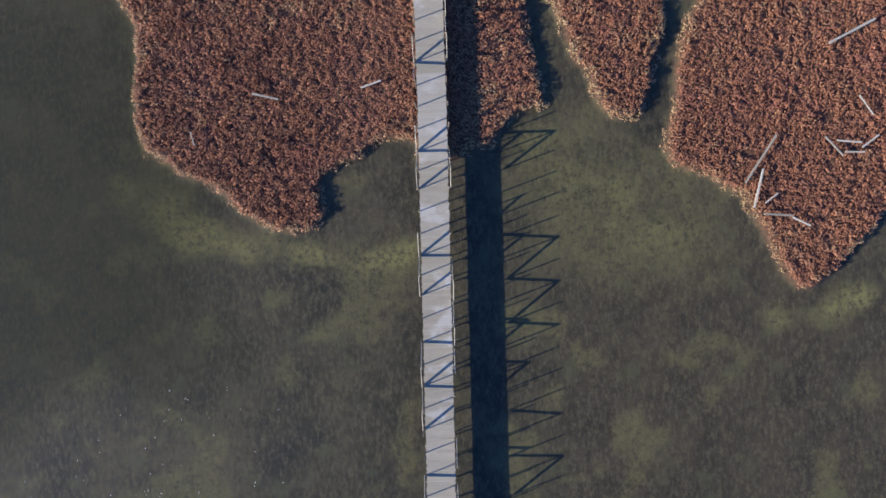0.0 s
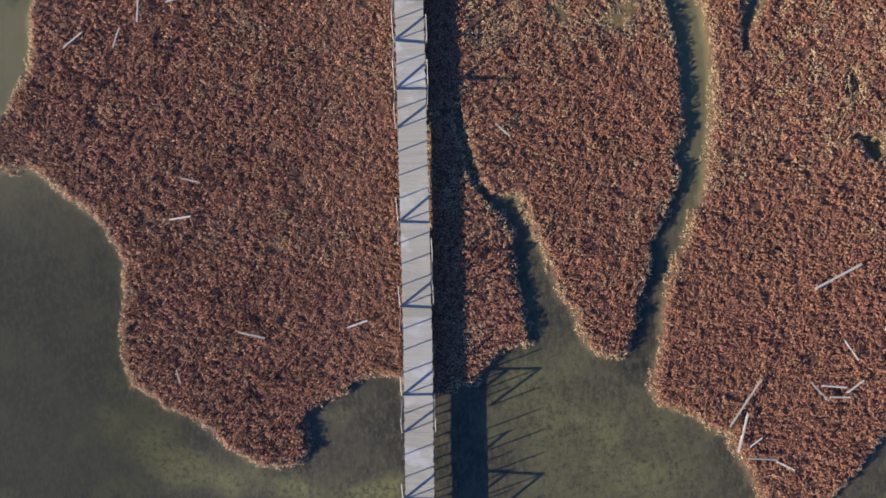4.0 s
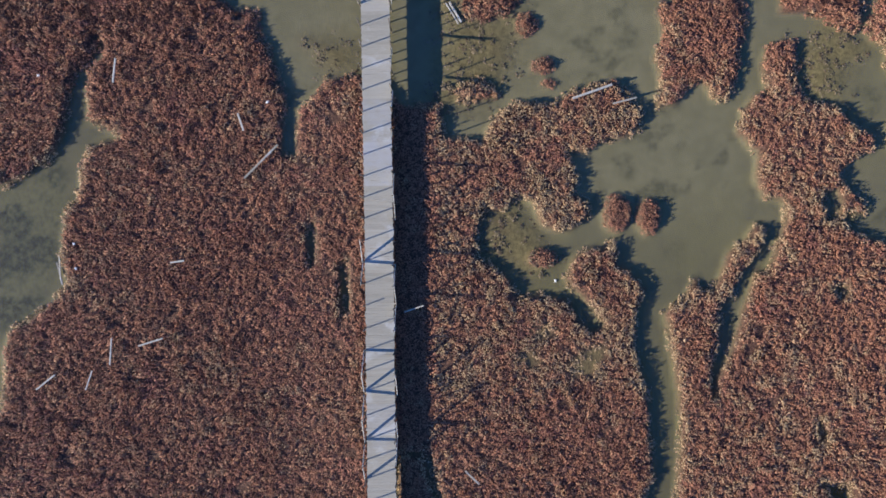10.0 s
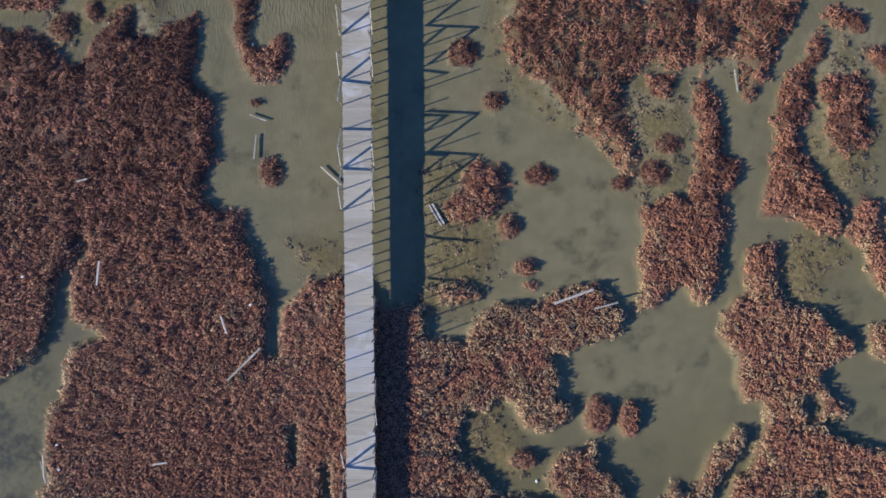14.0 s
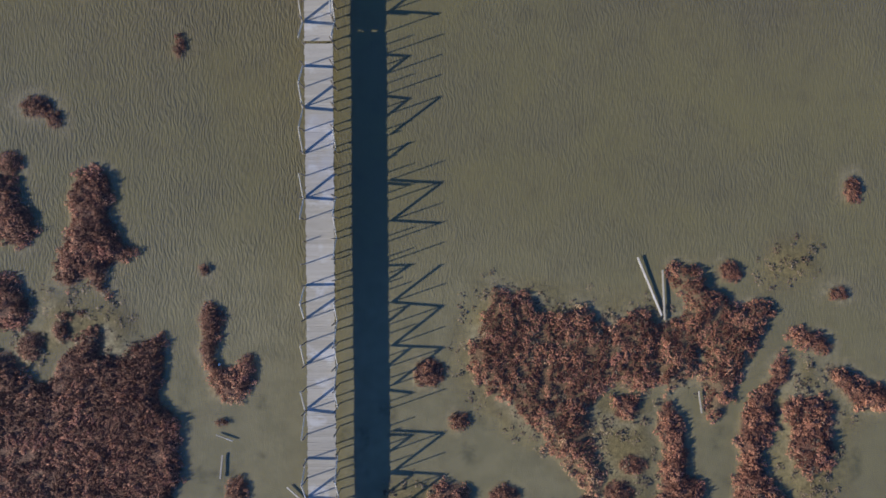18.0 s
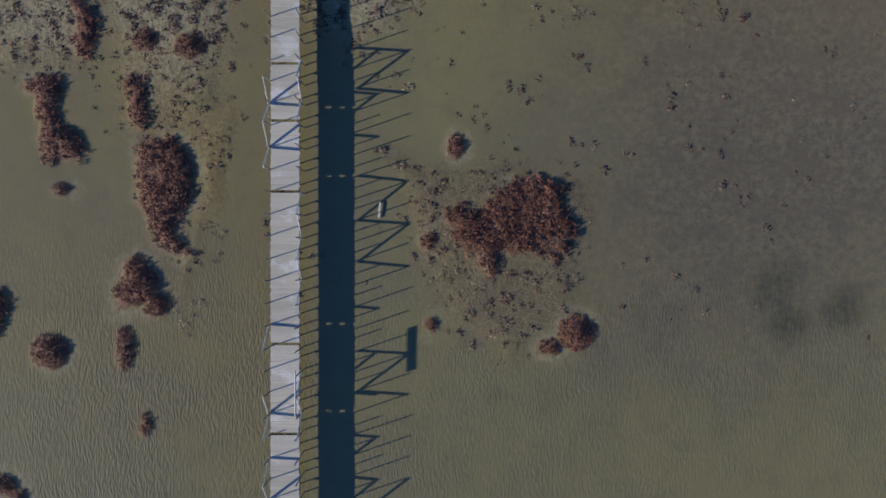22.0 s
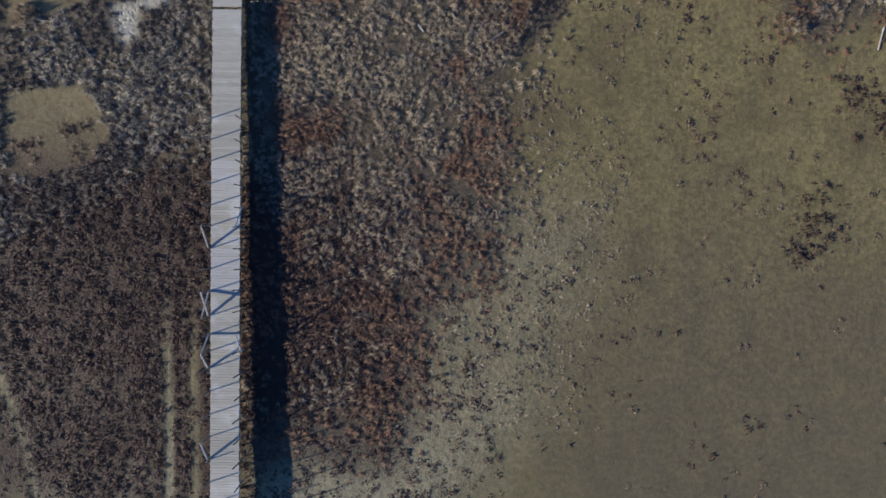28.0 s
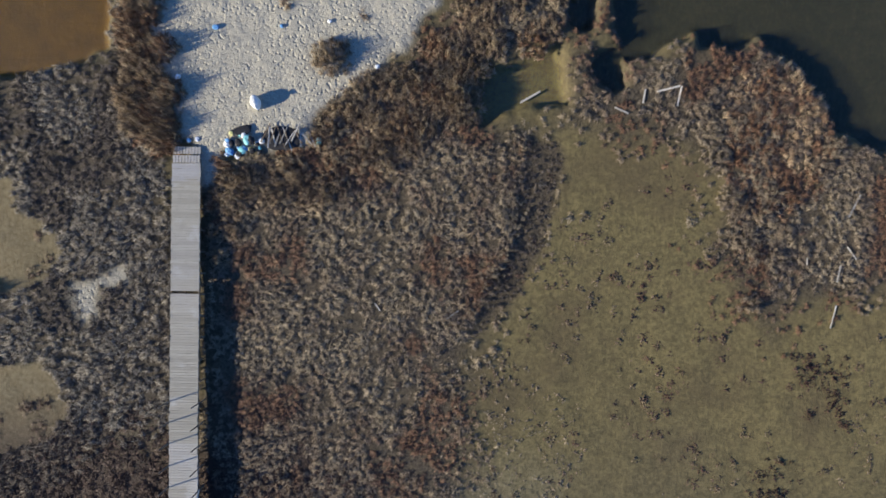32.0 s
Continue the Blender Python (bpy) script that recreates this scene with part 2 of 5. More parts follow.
PLANK = wood_material("weathered_plank", (0.295, 0.282, 0.243), (0.365, 0.350, 0.303), (0.22, 0.21, 0.182), False, (0.46, 0.46, 0.46), bays=True)
PLANKS = wood_material("weathered_planks", (0.290, 0.277, 0.243), (0.338, 0.324, 0.286), (0.235, 0.224, 0.197), True, bays=True)
POST = wood_material("weathered_post", (0.14, 0.12, 0.10), (0.21, 0.18, 0.15), (0.08, 0.065, 0.05), False, (0.4, 0.36, 0.3), (14, 14, 0.6))
BRACE = wood_material("pale_brace", (0.50, 0.48, 0.43), (0.64, 0.61, 0.55), (0.34, 0.31, 0.26))
BEAM = wood_material("dark_beam", (0.14, 0.10, 0.07), (0.20, 0.15, 0.10), (0.07, 0.05, 0.04))
DRIFT = wood_material("driftwood", (0.29, 0.273, 0.24), (0.56, 0.535, 0.49), (0.18, 0.165, 0.145))

# ---- plan: plant beds, other areas, tussocks (x, y, half width, half length) and stranded logs ----
BEDS = {}
BEDS["south_west"] = [(0.1, 6.0), (-0.7, 6.2), (-1.8, 6.4), (-3.1, 6.2), (-3.8, 5.4), (-5.0, 4.9), (-6.0, 4.5), (-6.3, 3.3), (-6.1, 2.2), (-6.9, 1.3), (-8.0, 1.2), (-9.4, 1.7), (-10.7, 2.5), (-11.8, 3.6), (-13.4, 4.5), (-14.2, 4.8), (-15.3, 5.7), (-16.2, 6.2), (-16.6, 7.9), (-16.7, 9.7), (-16.5, 11.7), (-16.5, 13.3), (-17.2, 14.6), (-17.3, 15.4), (0.4, 14.7)]
BEDS["west"] = [(0.2, 12.2), (-16.4, 12.6), (-16.9, 14.6), (-17.8, 15.7), (-19.6, 17.0), (-20.7, 18.2), (-21.6, 18.8), (-22.9, 18.7), (-25.2, 18.6), (-25.4, 20.6), (-23.8, 21.2), (-22.7, 22.1), (-22.2, 23.4), (-21.4, 24.3), (-21.3, 27.6), (-20.9, 28.7), (-19.4, 29.5), (-17.8, 30.4), (-17.8, 32.0), (-17.9, 33.9), (-17.7, 35.9), (3.4, 35.4), (3.2, 23.8), (0.4, 20.0)]
BEDS["north_west"] = [(-19.9, 29.3), (-18.9, 30.0), (-17.7, 31.3), (-17.9, 33.2), (-17.7, 34.9), (-16.9, 36.2), (-16.9, 37.8), (-16.2, 39.1), (-15.2, 39.5), (-14.5, 39.7), (-15.3, 40.2), (-16.2, 40.9), (-16.5, 42.7), (-16.1, 43.8), (-15.5, 44.3), (-15.5, 45.2), (-15.8, 45.5), (-16.0, 44.3), (-16.7, 43.8), (-17.3, 42.7), (-17.5, 41.1), (-18.1, 39.1), (-19.5, 37.7), (-20.8, 37.1), (-23.4, 36.6), (-23.2, 54.8), (-9.3, 54.7), (-8.2, 53.1), (-8.2, 51.1), (-8.4, 49.5), (-8.6, 47.5), (-7.6, 47.0), (-6.5, 46.9), (-6.5, 45.4), (-5.7, 44.2), (-4.9, 41.9), (-5.1, 40.0), (-5.2, 38.5), (-4.5, 38.5), (-4.4, 41.0), (-3.2, 42.3), (-2.4, 42.9), (-1.1, 43.2), (0.2, 43.2), (1.8, 41.2), (3.4, 41.2), (3.3, 38.9), (3.2, 27.8), (-19.9, 28.0)]
BEDS["far_west"] = [(-21.2, 57.5), (-18.0, 57.2), (-17.0, 55.8), (-15.7, 55.4), (-15.2, 56.8), (-14.2, 57.7), (-12.9, 58.9), (-12.4, 58.1), (-12.6, 57.2), (-11.3, 56.7), (-10.8, 57.6), (-9.0, 58.4), (-8.9, 57.4), (-9.2, 54.5), (-8.3, 53.5), (-8.0, 51.5), (-8.0, 49.8), (-8.6, 49.0), (-8.5, 46.7), (-21.3, 46.8)]
BEDS["strip_south"] = [(-0.2, 14.8), (6.0, 14.5), (6.0, 12.6), (6.2, 10.7), (6.5, 9.1), (6.8, 7.9), (5.9, 7.8), (5.1, 7.5), (4.3, 6.8), (3.6, 5.8), (2.8, 5.5), (1.3, 4.9), (-0.6, 4.9)]
BEDS["strip_north"] = [(1.2, 21.5), (2.8, 21.1), (3.0, 19.5), (3.4, 18.1), (4.3, 16.3), (5.5, 15.2), (5.8, 13.4), (6.1, 11.5), (6.0, 10.2), (0.9, 10.3)]
BEDS["tongue_south"] = [(1.2, 24.7), (1.2, 21.5), (3.0, 21.1), (3.5, 19.2), (4.0, 17.3), (4.6, 16.5), (5.5, 16.4), (6.3, 16.6), (6.8, 15.0), (7.6, 13.0), (8.5, 10.4), (9.2, 9.8), (9.3, 8.8), (10.2, 7.5), (11.1, 7.0), (12.1, 7.2), (12.7, 8.4), (12.9, 10.0), (13.8, 11.9), (13.7, 13.5), (14.6, 14.8), (15.3, 16.4), (15.5, 17.7), (15.2, 18.3), (15.9, 19.9), (15.6, 22.2), (15.6, 24.4)]
BEDS["tongue_north"] = [(-0.3, 29.1), (-0.2, 41.1), (3.9, 41.2), (4.2, 39.4), (6.2, 39.2), (6.6, 39.9), (7.2, 40.8), (8.2, 41.4), (9.4, 41.3), (10.7, 41.5), (11.5, 42.0), (12.8, 42.4), (13.9, 42.6), (14.5, 41.9), (15.5, 40.8), (15.3, 39.8), (14.5, 39.3), (13.4, 39.1), (12.2, 38.5), (11.2, 38.6), (11.7, 37.0), (11.4, 36.1), (12.3, 35.5), (12.3, 34.8), (11.4, 33.9), (10.4, 33.8), (9.6, 34.3), (9.1, 35.6), (8.3, 36.1), (7.7, 35.5), (6.9, 35.1), (6.4, 35.5), (6.1, 34.2), (6.0, 32.6), (6.8, 32.1), (7.5, 31.4), (8.4, 30.2), (8.7, 29.0)]
BEDS["east_south"] = [(30.4, 5.0), (27.1, 2.5), (25.2, 0.3), (24.0, -0.9), (23.0, -2.0), (21.7, -3.0), (20.7, -3.0), (20.1, -2.4), (19.3, -0.7), (18.6, 0.8), (17.7, 2.4), (15.5, 3.8), (13.9, 4.3), (13.4, 5.3), (14.0, 7.1), (14.2, 8.8), (14.5, 11.1), (14.9, 12.4), (15.9, 13.6), (16.0, 15.5), (30.8, 15.0)]
BEDS["east"] = [(31.6, 4.4), (13.6, 4.8), (13.6, 5.5), (14.3, 7.4), (14.5, 11.0), (15.5, 13.2), (16.5, 15.1), (16.9, 17.7), (17.3, 20.3), (17.6, 24.3), (33.0, 24.3)]
BEDS["east_spit"] = [(16.7, 29.2), (17.3, 29.7), (17.8, 30.0), (18.2, 30.8), (18.4, 31.1), (18.6, 30.6), (19.3, 30.5), (19.8, 31.4), (20.4, 32.6), (21.4, 33.4), (21.9, 34.2), (22.4, 34.0), (22.4, 33.0), (21.7, 32.1), (21.1, 31.3), (20.4, 30.1), (19.9, 29.3), (19.8, 28.2), (19.4, 26.3), (19.2, 25.3), (19.3, 23.3), (17.4, 23.4), (17.3, 25.6), (17.0, 27.3)]
BEDS["east_north"] = [(20.9, 39.5), (21.5, 39.0), (22.1, 38.2), (21.9, 36.9), (22.4, 35.8), (23.5, 35.5), (23.6, 34.5), (23.2, 33.3), (22.9, 32.2), (22.5, 31.4), (22.0, 31.4), (22.2, 32.1), (21.7, 31.4), (21.4, 30.1), (21.2, 29.5), (20.7, 28.2), (20.2, 26.6), (19.5, 25.3), (19.4, 23.3), (32.0, 23.2), (32.1, 32.6), (29.8, 32.9), (28.2, 33.4), (27.3, 33.8), (26.7, 34.4), (27.3, 34.9), (28.1, 34.6), (28.2, 35.4), (27.3, 36.2), (26.8, 36.9), (27.6, 37.8), (28.9, 38.3), (28.6, 39.3), (27.7, 39.8), (26.7, 40.9), (24.8, 41.4), (24.4, 42.4), (24.4, 44.7), (23.7, 44.8), (22.7, 44.4), (22.4, 43.4), (22.7, 41.8), (22.0, 41.6), (21.2, 40.7)]
BEDS["east_edge"] = [(29.6, 39.9), (30.6, 40.2), (33.7, 40.3), (33.7, 37.9), (30.1, 38.1), (29.5, 39.1)]
BEDS["branching"] = [(16.4, 41.0), (17.5, 41.1), (18.0, 42.1), (18.7, 42.4), (19.1, 42.3), (19.6, 41.4), (20.4, 41.3), (20.9, 42.6), (21.3, 44.5), (21.5, 46.1), (21.4, 47.2), (21.0, 47.6), (21.8, 47.6), (22.4, 48.5), (22.5, 49.3), (21.8, 49.8), (21.3, 50.0), (21.4, 51.3), (21.2, 52.3), (20.8, 53.1), (20.4, 54.2), (20.1, 54.4), (19.7, 53.6), (19.5, 52.6), (20.0, 51.3), (19.7, 50.0), (19.7, 49.0), (19.3, 48.1), (19.2, 47.4), (18.4, 47.6), (17.9, 47.2), (17.1, 47.0), (16.4, 46.7), (16.7, 45.7), (16.7, 44.9), (16.2, 43.9), (16.6, 43.1), (16.6, 41.9), (16.3, 41.5)]
BEDS["clustered"] = [(8.7, 55.9), (8.9, 57.2), (9.2, 58.2), (9.7, 59.3), (9.9, 60.6), (10.2, 61.1), (10.7, 60.6), (11.4, 60.4), (12.0, 60.6), (12.7, 59.8), (13.1, 59.1), (14.1, 59.6), (15.2, 59.9), (16.0, 59.4), (16.7, 58.5), (17.7, 58.9), (18.5, 59.4), (19.3, 59.2), (19.9, 58.4), (19.8, 55.2), (19.2, 54.9), (18.0, 54.9), (17.0, 55.2), (16.2, 54.7), (15.7, 53.6), (15.8, 52.6), (16.0, 51.3), (16.6, 49.7), (16.4, 48.7), (16.1, 48.4), (15.3, 49.2), (14.8, 50.1), (13.7, 50.9), (13.1, 51.4), (13.4, 52.0), (12.8, 52.7), (11.8, 53.3), (11.3, 54.3), (10.0, 54.8), (9.2, 55.4)]
BEDS["winding"] = [(26.2, 55.6), (26.4, 56.4), (26.9, 57.1), (27.3, 56.4), (27.3, 55.4), (26.9, 55.0), (26.4, 54.3), (26.5, 53.2), (26.0, 51.6), (25.7, 51.1), (25.8, 50.3), (26.2, 49.5), (27.0, 48.8), (27.3, 48.0), (27.8, 47.4), (28.4, 46.4), (28.2, 45.7), (27.7, 45.1), (26.9, 45.4), (26.0, 45.9), (25.2, 46.2), (23.5, 46.3), (23.5, 47.4), (23.7, 48.2), (24.0, 49.0), (24.2, 50.0), (24.4, 50.9), (24.2, 51.9), (24.6, 53.5), (25.2, 54.5)]
BEDS["side_south"] = [(29.2, 47.7), (29.9, 47.5), (30.3, 46.7), (30.5, 45.1), (31.1, 44.4), (33.7, 43.7), (33.7, 41.5), (31.1, 41.7), (30.1, 42.2), (29.5, 43.1), (29.7, 44.3), (28.7, 44.8), (28.6, 45.7), (29.0, 46.4)]
BEDS["side_mid"] = [(27.2, 58.3), (28.3, 58.4), (29.3, 58.0), (29.8, 57.2), (29.3, 56.9), (28.0, 57.4), (27.4, 57.7)]
BEDS["side_north"] = [(29.5, 56.2), (30.6, 56.1), (31.5, 55.4), (33.2, 54.8), (33.2, 53.6), (31.2, 53.8), (29.9, 55.1), (29.4, 55.8)]
BEDS["side_mound"] = [(26.8, 54.2), (28.0, 54.5), (29.3, 54.5), (29.9, 53.8), (29.6, 52.5), (29.9, 51.2), (29.4, 50.3), (28.4, 49.9), (27.6, 50.4), (27.3, 51.6), (27.6, 52.5), (27.0, 53.2)]
BEDS["red_mound"] = [(6.5, 49.4), (7.2, 49.7), (8.2, 49.6), (8.6, 49.1), (9.1, 48.4), (8.7, 47.6), (8.3, 46.8), (7.6, 46.3), (6.7, 46.1), (5.5, 46.2), (5.1, 46.8), (5.2, 47.5), (6.0, 47.8), (6.5, 48.6)]
BEDS["bow"] = [(-6.9, 59.8), (-6.3, 60.1), (-5.6, 59.8), (-5.6, 59.0), (-5.8, 58.0), (-6.0, 56.7), (-5.5, 56.2), (-4.9, 56.2), (-4.5, 57.0), (-3.9, 57.1), (-3.6, 56.2), (-3.7, 55.4), (-4.5, 54.4), (-5.5, 54.3), (-6.2, 54.9), (-6.2, 55.7), (-6.6, 56.4), (-6.9, 57.4), (-6.8, 58.3), (-7.1, 59.1)]
BEDS["west_mound"] = [(-13.9, 67.7), (-12.9, 68.0), (-12.1, 67.7), (-11.9, 66.5), (-12.1, 65.2), (-11.5, 63.9), (-10.6, 63.1), (-11.3, 62.4), (-12.1, 62.3), (-12.4, 61.3), (-12.1, 60.5), (-12.9, 60.7), (-13.4, 61.5), (-14.4, 60.8), (-15.2, 61.3), (-15.2, 62.3), (-14.7, 63.6), (-14.4, 64.6), (-14.5, 66.2)]
BEDS["edge_one"] = [(-21.1, 67.8), (-17.5, 67.5), (-17.2, 66.2), (-16.4, 65.4), (-16.3, 64.2), (-17.3, 63.3), (-18.5, 63.8), (-21.1, 64.0)]
BEDS["edge_two"] = [(-21.2, 61.7), (-17.6, 61.7), (-17.1, 60.7), (-16.7, 59.7), (-17.1, 58.7), (-18.3, 58.6), (-21.2, 58.8)]
BEDS["edge_three"] = [(-18.7, 82.9), (-16.3, 82.7), (-15.9, 81.5), (-16.7, 79.8), (-18.7, 79.4)]
BEDS["long_mound"] = [(-8.5, 91.1), (-7.7, 91.6), (-7.0, 91.3), (-6.2, 91.3), (-5.6, 90.6), (-5.1, 89.8), (-5.4, 88.9), (-5.5, 87.6), (-6.0, 87.2), (-6.5, 86.4), (-6.0, 85.6), (-5.5, 85.0), (-6.3, 84.7), (-7.2, 85.5), (-7.6, 86.3), (-8.0, 87.2), (-8.5, 87.7), (-8.5, 88.9), (-8.6, 89.8)]
BEDS["round_mound"] = [(-9.4, 84.5), (-8.6, 84.9), (-8.0, 84.3), (-7.5, 83.7), (-7.0, 82.7), (-6.5, 81.8), (-7.3, 81.4), (-8.1, 81.9), (-8.9, 81.8), (-9.7, 81.5), (-9.8, 83.0), (-9.3, 83.7)]
BEDS["twin_mound"] = [(-14.9, 95.0), (-13.8, 95.2), (-12.8, 94.8), (-12.7, 93.9), (-13.1, 93.0), (-12.6, 92.2), (-12.0, 91.9), (-11.5, 90.8), (-11.8, 90.1), (-12.8, 90.2), (-13.7, 90.1), (-14.2, 91.1), (-14.1, 92.1), (-14.5, 92.9), (-14.4, 93.8), (-15.0, 94.2)]
BEDS["tall_mound"] = [(-12.3, 99.2), (-11.5, 99.4), (-10.9, 98.7), (-10.9, 97.6), (-11.3, 96.1), (-12.0, 96.1), (-12.2, 97.2), (-12.0, 98.2)]
BEDS["thin_mound"] = [(-9.1, 95.0), (-8.1, 94.7), (-8.0, 93.7), (-8.1, 92.3), (-8.8, 92.2), (-9.1, 93.4)]
BEDS["broad_mound"] = [(9.3, 87.3), (10.2, 87.8), (11.2, 87.3), (12.2, 88.4), (12.8, 89.1), (13.8, 89.4), (15.4, 89.3), (16.2, 88.8), (16.0, 87.8), (16.7, 86.7), (16.8, 85.7), (16.2, 84.9), (15.5, 84.4), (14.9, 85.2), (13.9, 84.9), (13.3, 84.7), (12.6, 85.2), (12.2, 84.4), (12.2, 83.8), (11.4, 83.9), (10.7, 84.9), (10.1, 85.5), (9.6, 86.3)]
BEDS["tongue_middle"] = [(-0.4, 23.8), (-0.3, 30.4), (8.4, 30.2), (10.0, 30.3), (11.0, 30.1), (11.7, 28.9), (12.4, 28.1), (13.3, 28.4), (12.8, 29.2), (12.0, 29.9), (10.9, 31.2), (11.5, 32.5), (12.5, 33.0), (13.2, 32.8), (13.8, 33.5), (14.0, 32.6), (13.9, 31.8), (14.6, 31.8), (15.6, 30.5), (15.0, 29.6), (14.9, 27.3), (15.4, 25.3), (15.6, 23.2)]
BEDS["low_patch"] = [(4.7, 42.2), (6.0, 42.7), (7.1, 42.3), (7.3, 41.8), (6.3, 41.4), (5.0, 41.5)]
BEDS["clustered_east"] = [(19.4, 58.3), (20.7, 58.9), (21.4, 59.5), (21.1, 60.4), (20.4, 60.8), (20.3, 61.8), (20.6, 62.3), (21.4, 62.1), (22.4, 61.8), (22.5, 61.0), (23.5, 60.5), (24.3, 59.8), (24.8, 59.7), (25.3, 60.1), (26.1, 59.8), (26.4, 59.2), (26.1, 58.4), (25.6, 57.4), (25.1, 56.6), (24.4, 55.5), (23.9, 54.2), (23.4, 53.2), (22.8, 52.9), (22.3, 53.4), (22.6, 54.4), (22.2, 55.5), (22.3, 56.5), (22.5, 57.3), (21.9, 57.4), (21.9, 56.5), (21.7, 55.7), (20.7, 55.1), (19.4, 55.1)]
BEDS["round_patch"] = [(17.1, 54.4), (17.9, 54.6), (18.6, 54.4), (18.6, 53.7), (17.9, 53.2), (17.1, 53.3)]
ZONES = {}
ZONES["tufts_shelf"] = [(5.9, 35.2), (8.5, 35.5), (9.4, 33.7), (10.4, 32.3), (9.4, 31.4), (6.8, 31.8), (5.7, 33.1)]
ZONES["tufts_pier"] = [(3.8, 49.1), (6.1, 49.4), (5.5, 46.4), (8.7, 46.4), (8.4, 44.8), (7.7, 42.8), (6.7, 41.2), (3.4, 40.9), (4.1, 44.8)]
ZONES["tufts_east"] = [(24.5, 44.5), (25.8, 45.5), (27.7, 45.1), (28.3, 44.0), (27.4, 42.4), (27.0, 41.1), (25.7, 41.1), (24.8, 41.4), (24.4, 42.7)]
ZONES["tufts_clustered"] = [(8.5, 55.5), (8.5, 59.0), (9.8, 61.0), (16.7, 60.0), (18.3, 60.0), (20.6, 59.0), (22.9, 55.4), (19.6, 55.4), (16.7, 54.7), (19.9, 52.8), (19.9, 50.1), (16.6, 48.9), (12.7, 51.5)]
ZONES["tufts_side"] = [(26.5, 54.2), (27.3, 56.1), (28.6, 56.7), (30.6, 54.1), (31.2, 53.2), (29.9, 50.9), (30.2, 49.0), (28.6, 47.7), (27.0, 49.0), (26.0, 50.9), (27.3, 52.5)]
ZONES["tufts_broad"] = [(6.2, 90.3), (8.5, 89.7), (13.0, 90.0), (17.6, 89.4), (17.8, 87.1), (16.6, 83.9), (16.3, 81.6), (13.1, 79.0), (9.8, 80.6), (8.8, 82.9), (7.5, 85.5)]
ZONES["tufts_left_a"] = [(-18.2, 104.2), (-11.3, 104.2), (-10.8, 100.3), (-11.3, 96.1), (-12.9, 95.3), (-18.1, 95.4)]
ZONES["tufts_left_b"] = [(-10.4, 104.2), (-2.9, 104.3), (-3.2, 99.7), (-3.8, 92.6), (-6.4, 91.6), (-9.4, 92.2), (-9.5, 96.5), (-10.2, 99.7)]
ZONES["tufts_left_c"] = [(-16.6, 123.0), (-1.4, 123.1), (-1.2, 105.4), (-3.5, 99.9), (-3.8, 95.4), (-9.0, 95.3), (-10.7, 103.1), (-12.6, 110.2), (-13.9, 113.4), (-14.6, 110.1), (-12.6, 104.3), (-11.3, 99.8), (-11.6, 96.6), (-16.4, 95.9)]
ZONES["tufts_right"] = [(0.5, 123.1), (20.5, 122.0), (20.2, 118.1), (18.0, 111.6), (14.5, 105.8), (11.3, 103.2), (8.1, 100.6), (6.2, 98.0), (4.2, 96.7), (0.7, 99.3)]
ZONES["shrub_left"] = [(-14.9, 137.7), (0.2, 137.9), (0.4, 123.8), (-2.2, 125.3), (-4.8, 125.0), (-7.0, 122.4), (-10.8, 120.7), (-14.7, 119.1)]
ZONES["grass_right"] = [(0.2, 139.2), (18.9, 139.4), (18.0, 133.6), (16.1, 130.1), (15.8, 125.6), (14.6, 118.1), (11.1, 115.5), (9.9, 107.1), (0.6, 107.0)]
ZONES["grass_top"] = [(0.4, 138.9), (7.0, 142.7), (11.6, 146.2), (15.8, 146.9), (16.8, 142.7), (20.1, 142.4), (20.7, 139.2), (18.2, 132.3), (16.3, 130.3), (15.7, 127.1), (0.6, 121.0)]
ZONES["shrub_left_top"] = [(-13.1, 144.9), (-4.7, 146.3), (-4.8, 151.5), (-2.3, 151.6), (-2.1, 144.7), (-0.8, 143.5), (-0.4, 141.5), (-1.4, 140.9), (-1.2, 125.6), (-3.1, 124.9), (-12.9, 121.5)]
ZONES["reeds_east"] = [(21.3, 143.7), (21.3, 148.0), (24.6, 146.4), (26.5, 146.7), (29.1, 147.2), (32.4, 147.9), (34.3, 146.5), (36.0, 144.2), (37.0, 142.3), (44.1, 140.4), (44.2, 133.3), (39.7, 133.2), (34.5, 132.5), (33.2, 130.9), (31.2, 133.1), (29.9, 136.3), (30.8, 139.3), (29.2, 141.2), (24.6, 142.1), (20.1, 142.4)]
ZONES["rusty_reeds"] = [(30.8, 145.8), (35.0, 146.5), (36.6, 142.6), (35.4, 138.7), (31.5, 137.0), (30.0, 141.6)]
ZONES["pond_bank"] = [(11.6, 146.2), (14.8, 149.2), (18.0, 151.8), (23.9, 151.9), (24.2, 148.3), (23.3, 147.6), (21.0, 147.5), (18.2, 146.0), (16.4, 146.3), (15.5, 145.3)]
ZONES["dark_band"] = [(19.2, 142.0), (21.3, 141.9), (21.2, 140.1), (20.8, 138.2), (20.2, 135.9), (19.0, 133.0), (16.6, 130.6), (16.2, 130.8), (17.4, 133.3), (18.6, 135.9), (18.8, 138.8)]
ZONES["mud_left_a"] = [(-13.1, 139.1), (-10.3, 139.1), (-9.8, 137.2), (-7.8, 136.5), (-7.7, 134.9), (-8.6, 133.3), (-10.1, 132.6), (-13.0, 132.3)]
ZONES["mud_left_b"] = [(-12.9, 128.4), (-8.4, 128.6), (-7.6, 127.1), (-6.7, 126.2), (-8.0, 124.5), (-9.6, 123.8), (-12.9, 123.5)]
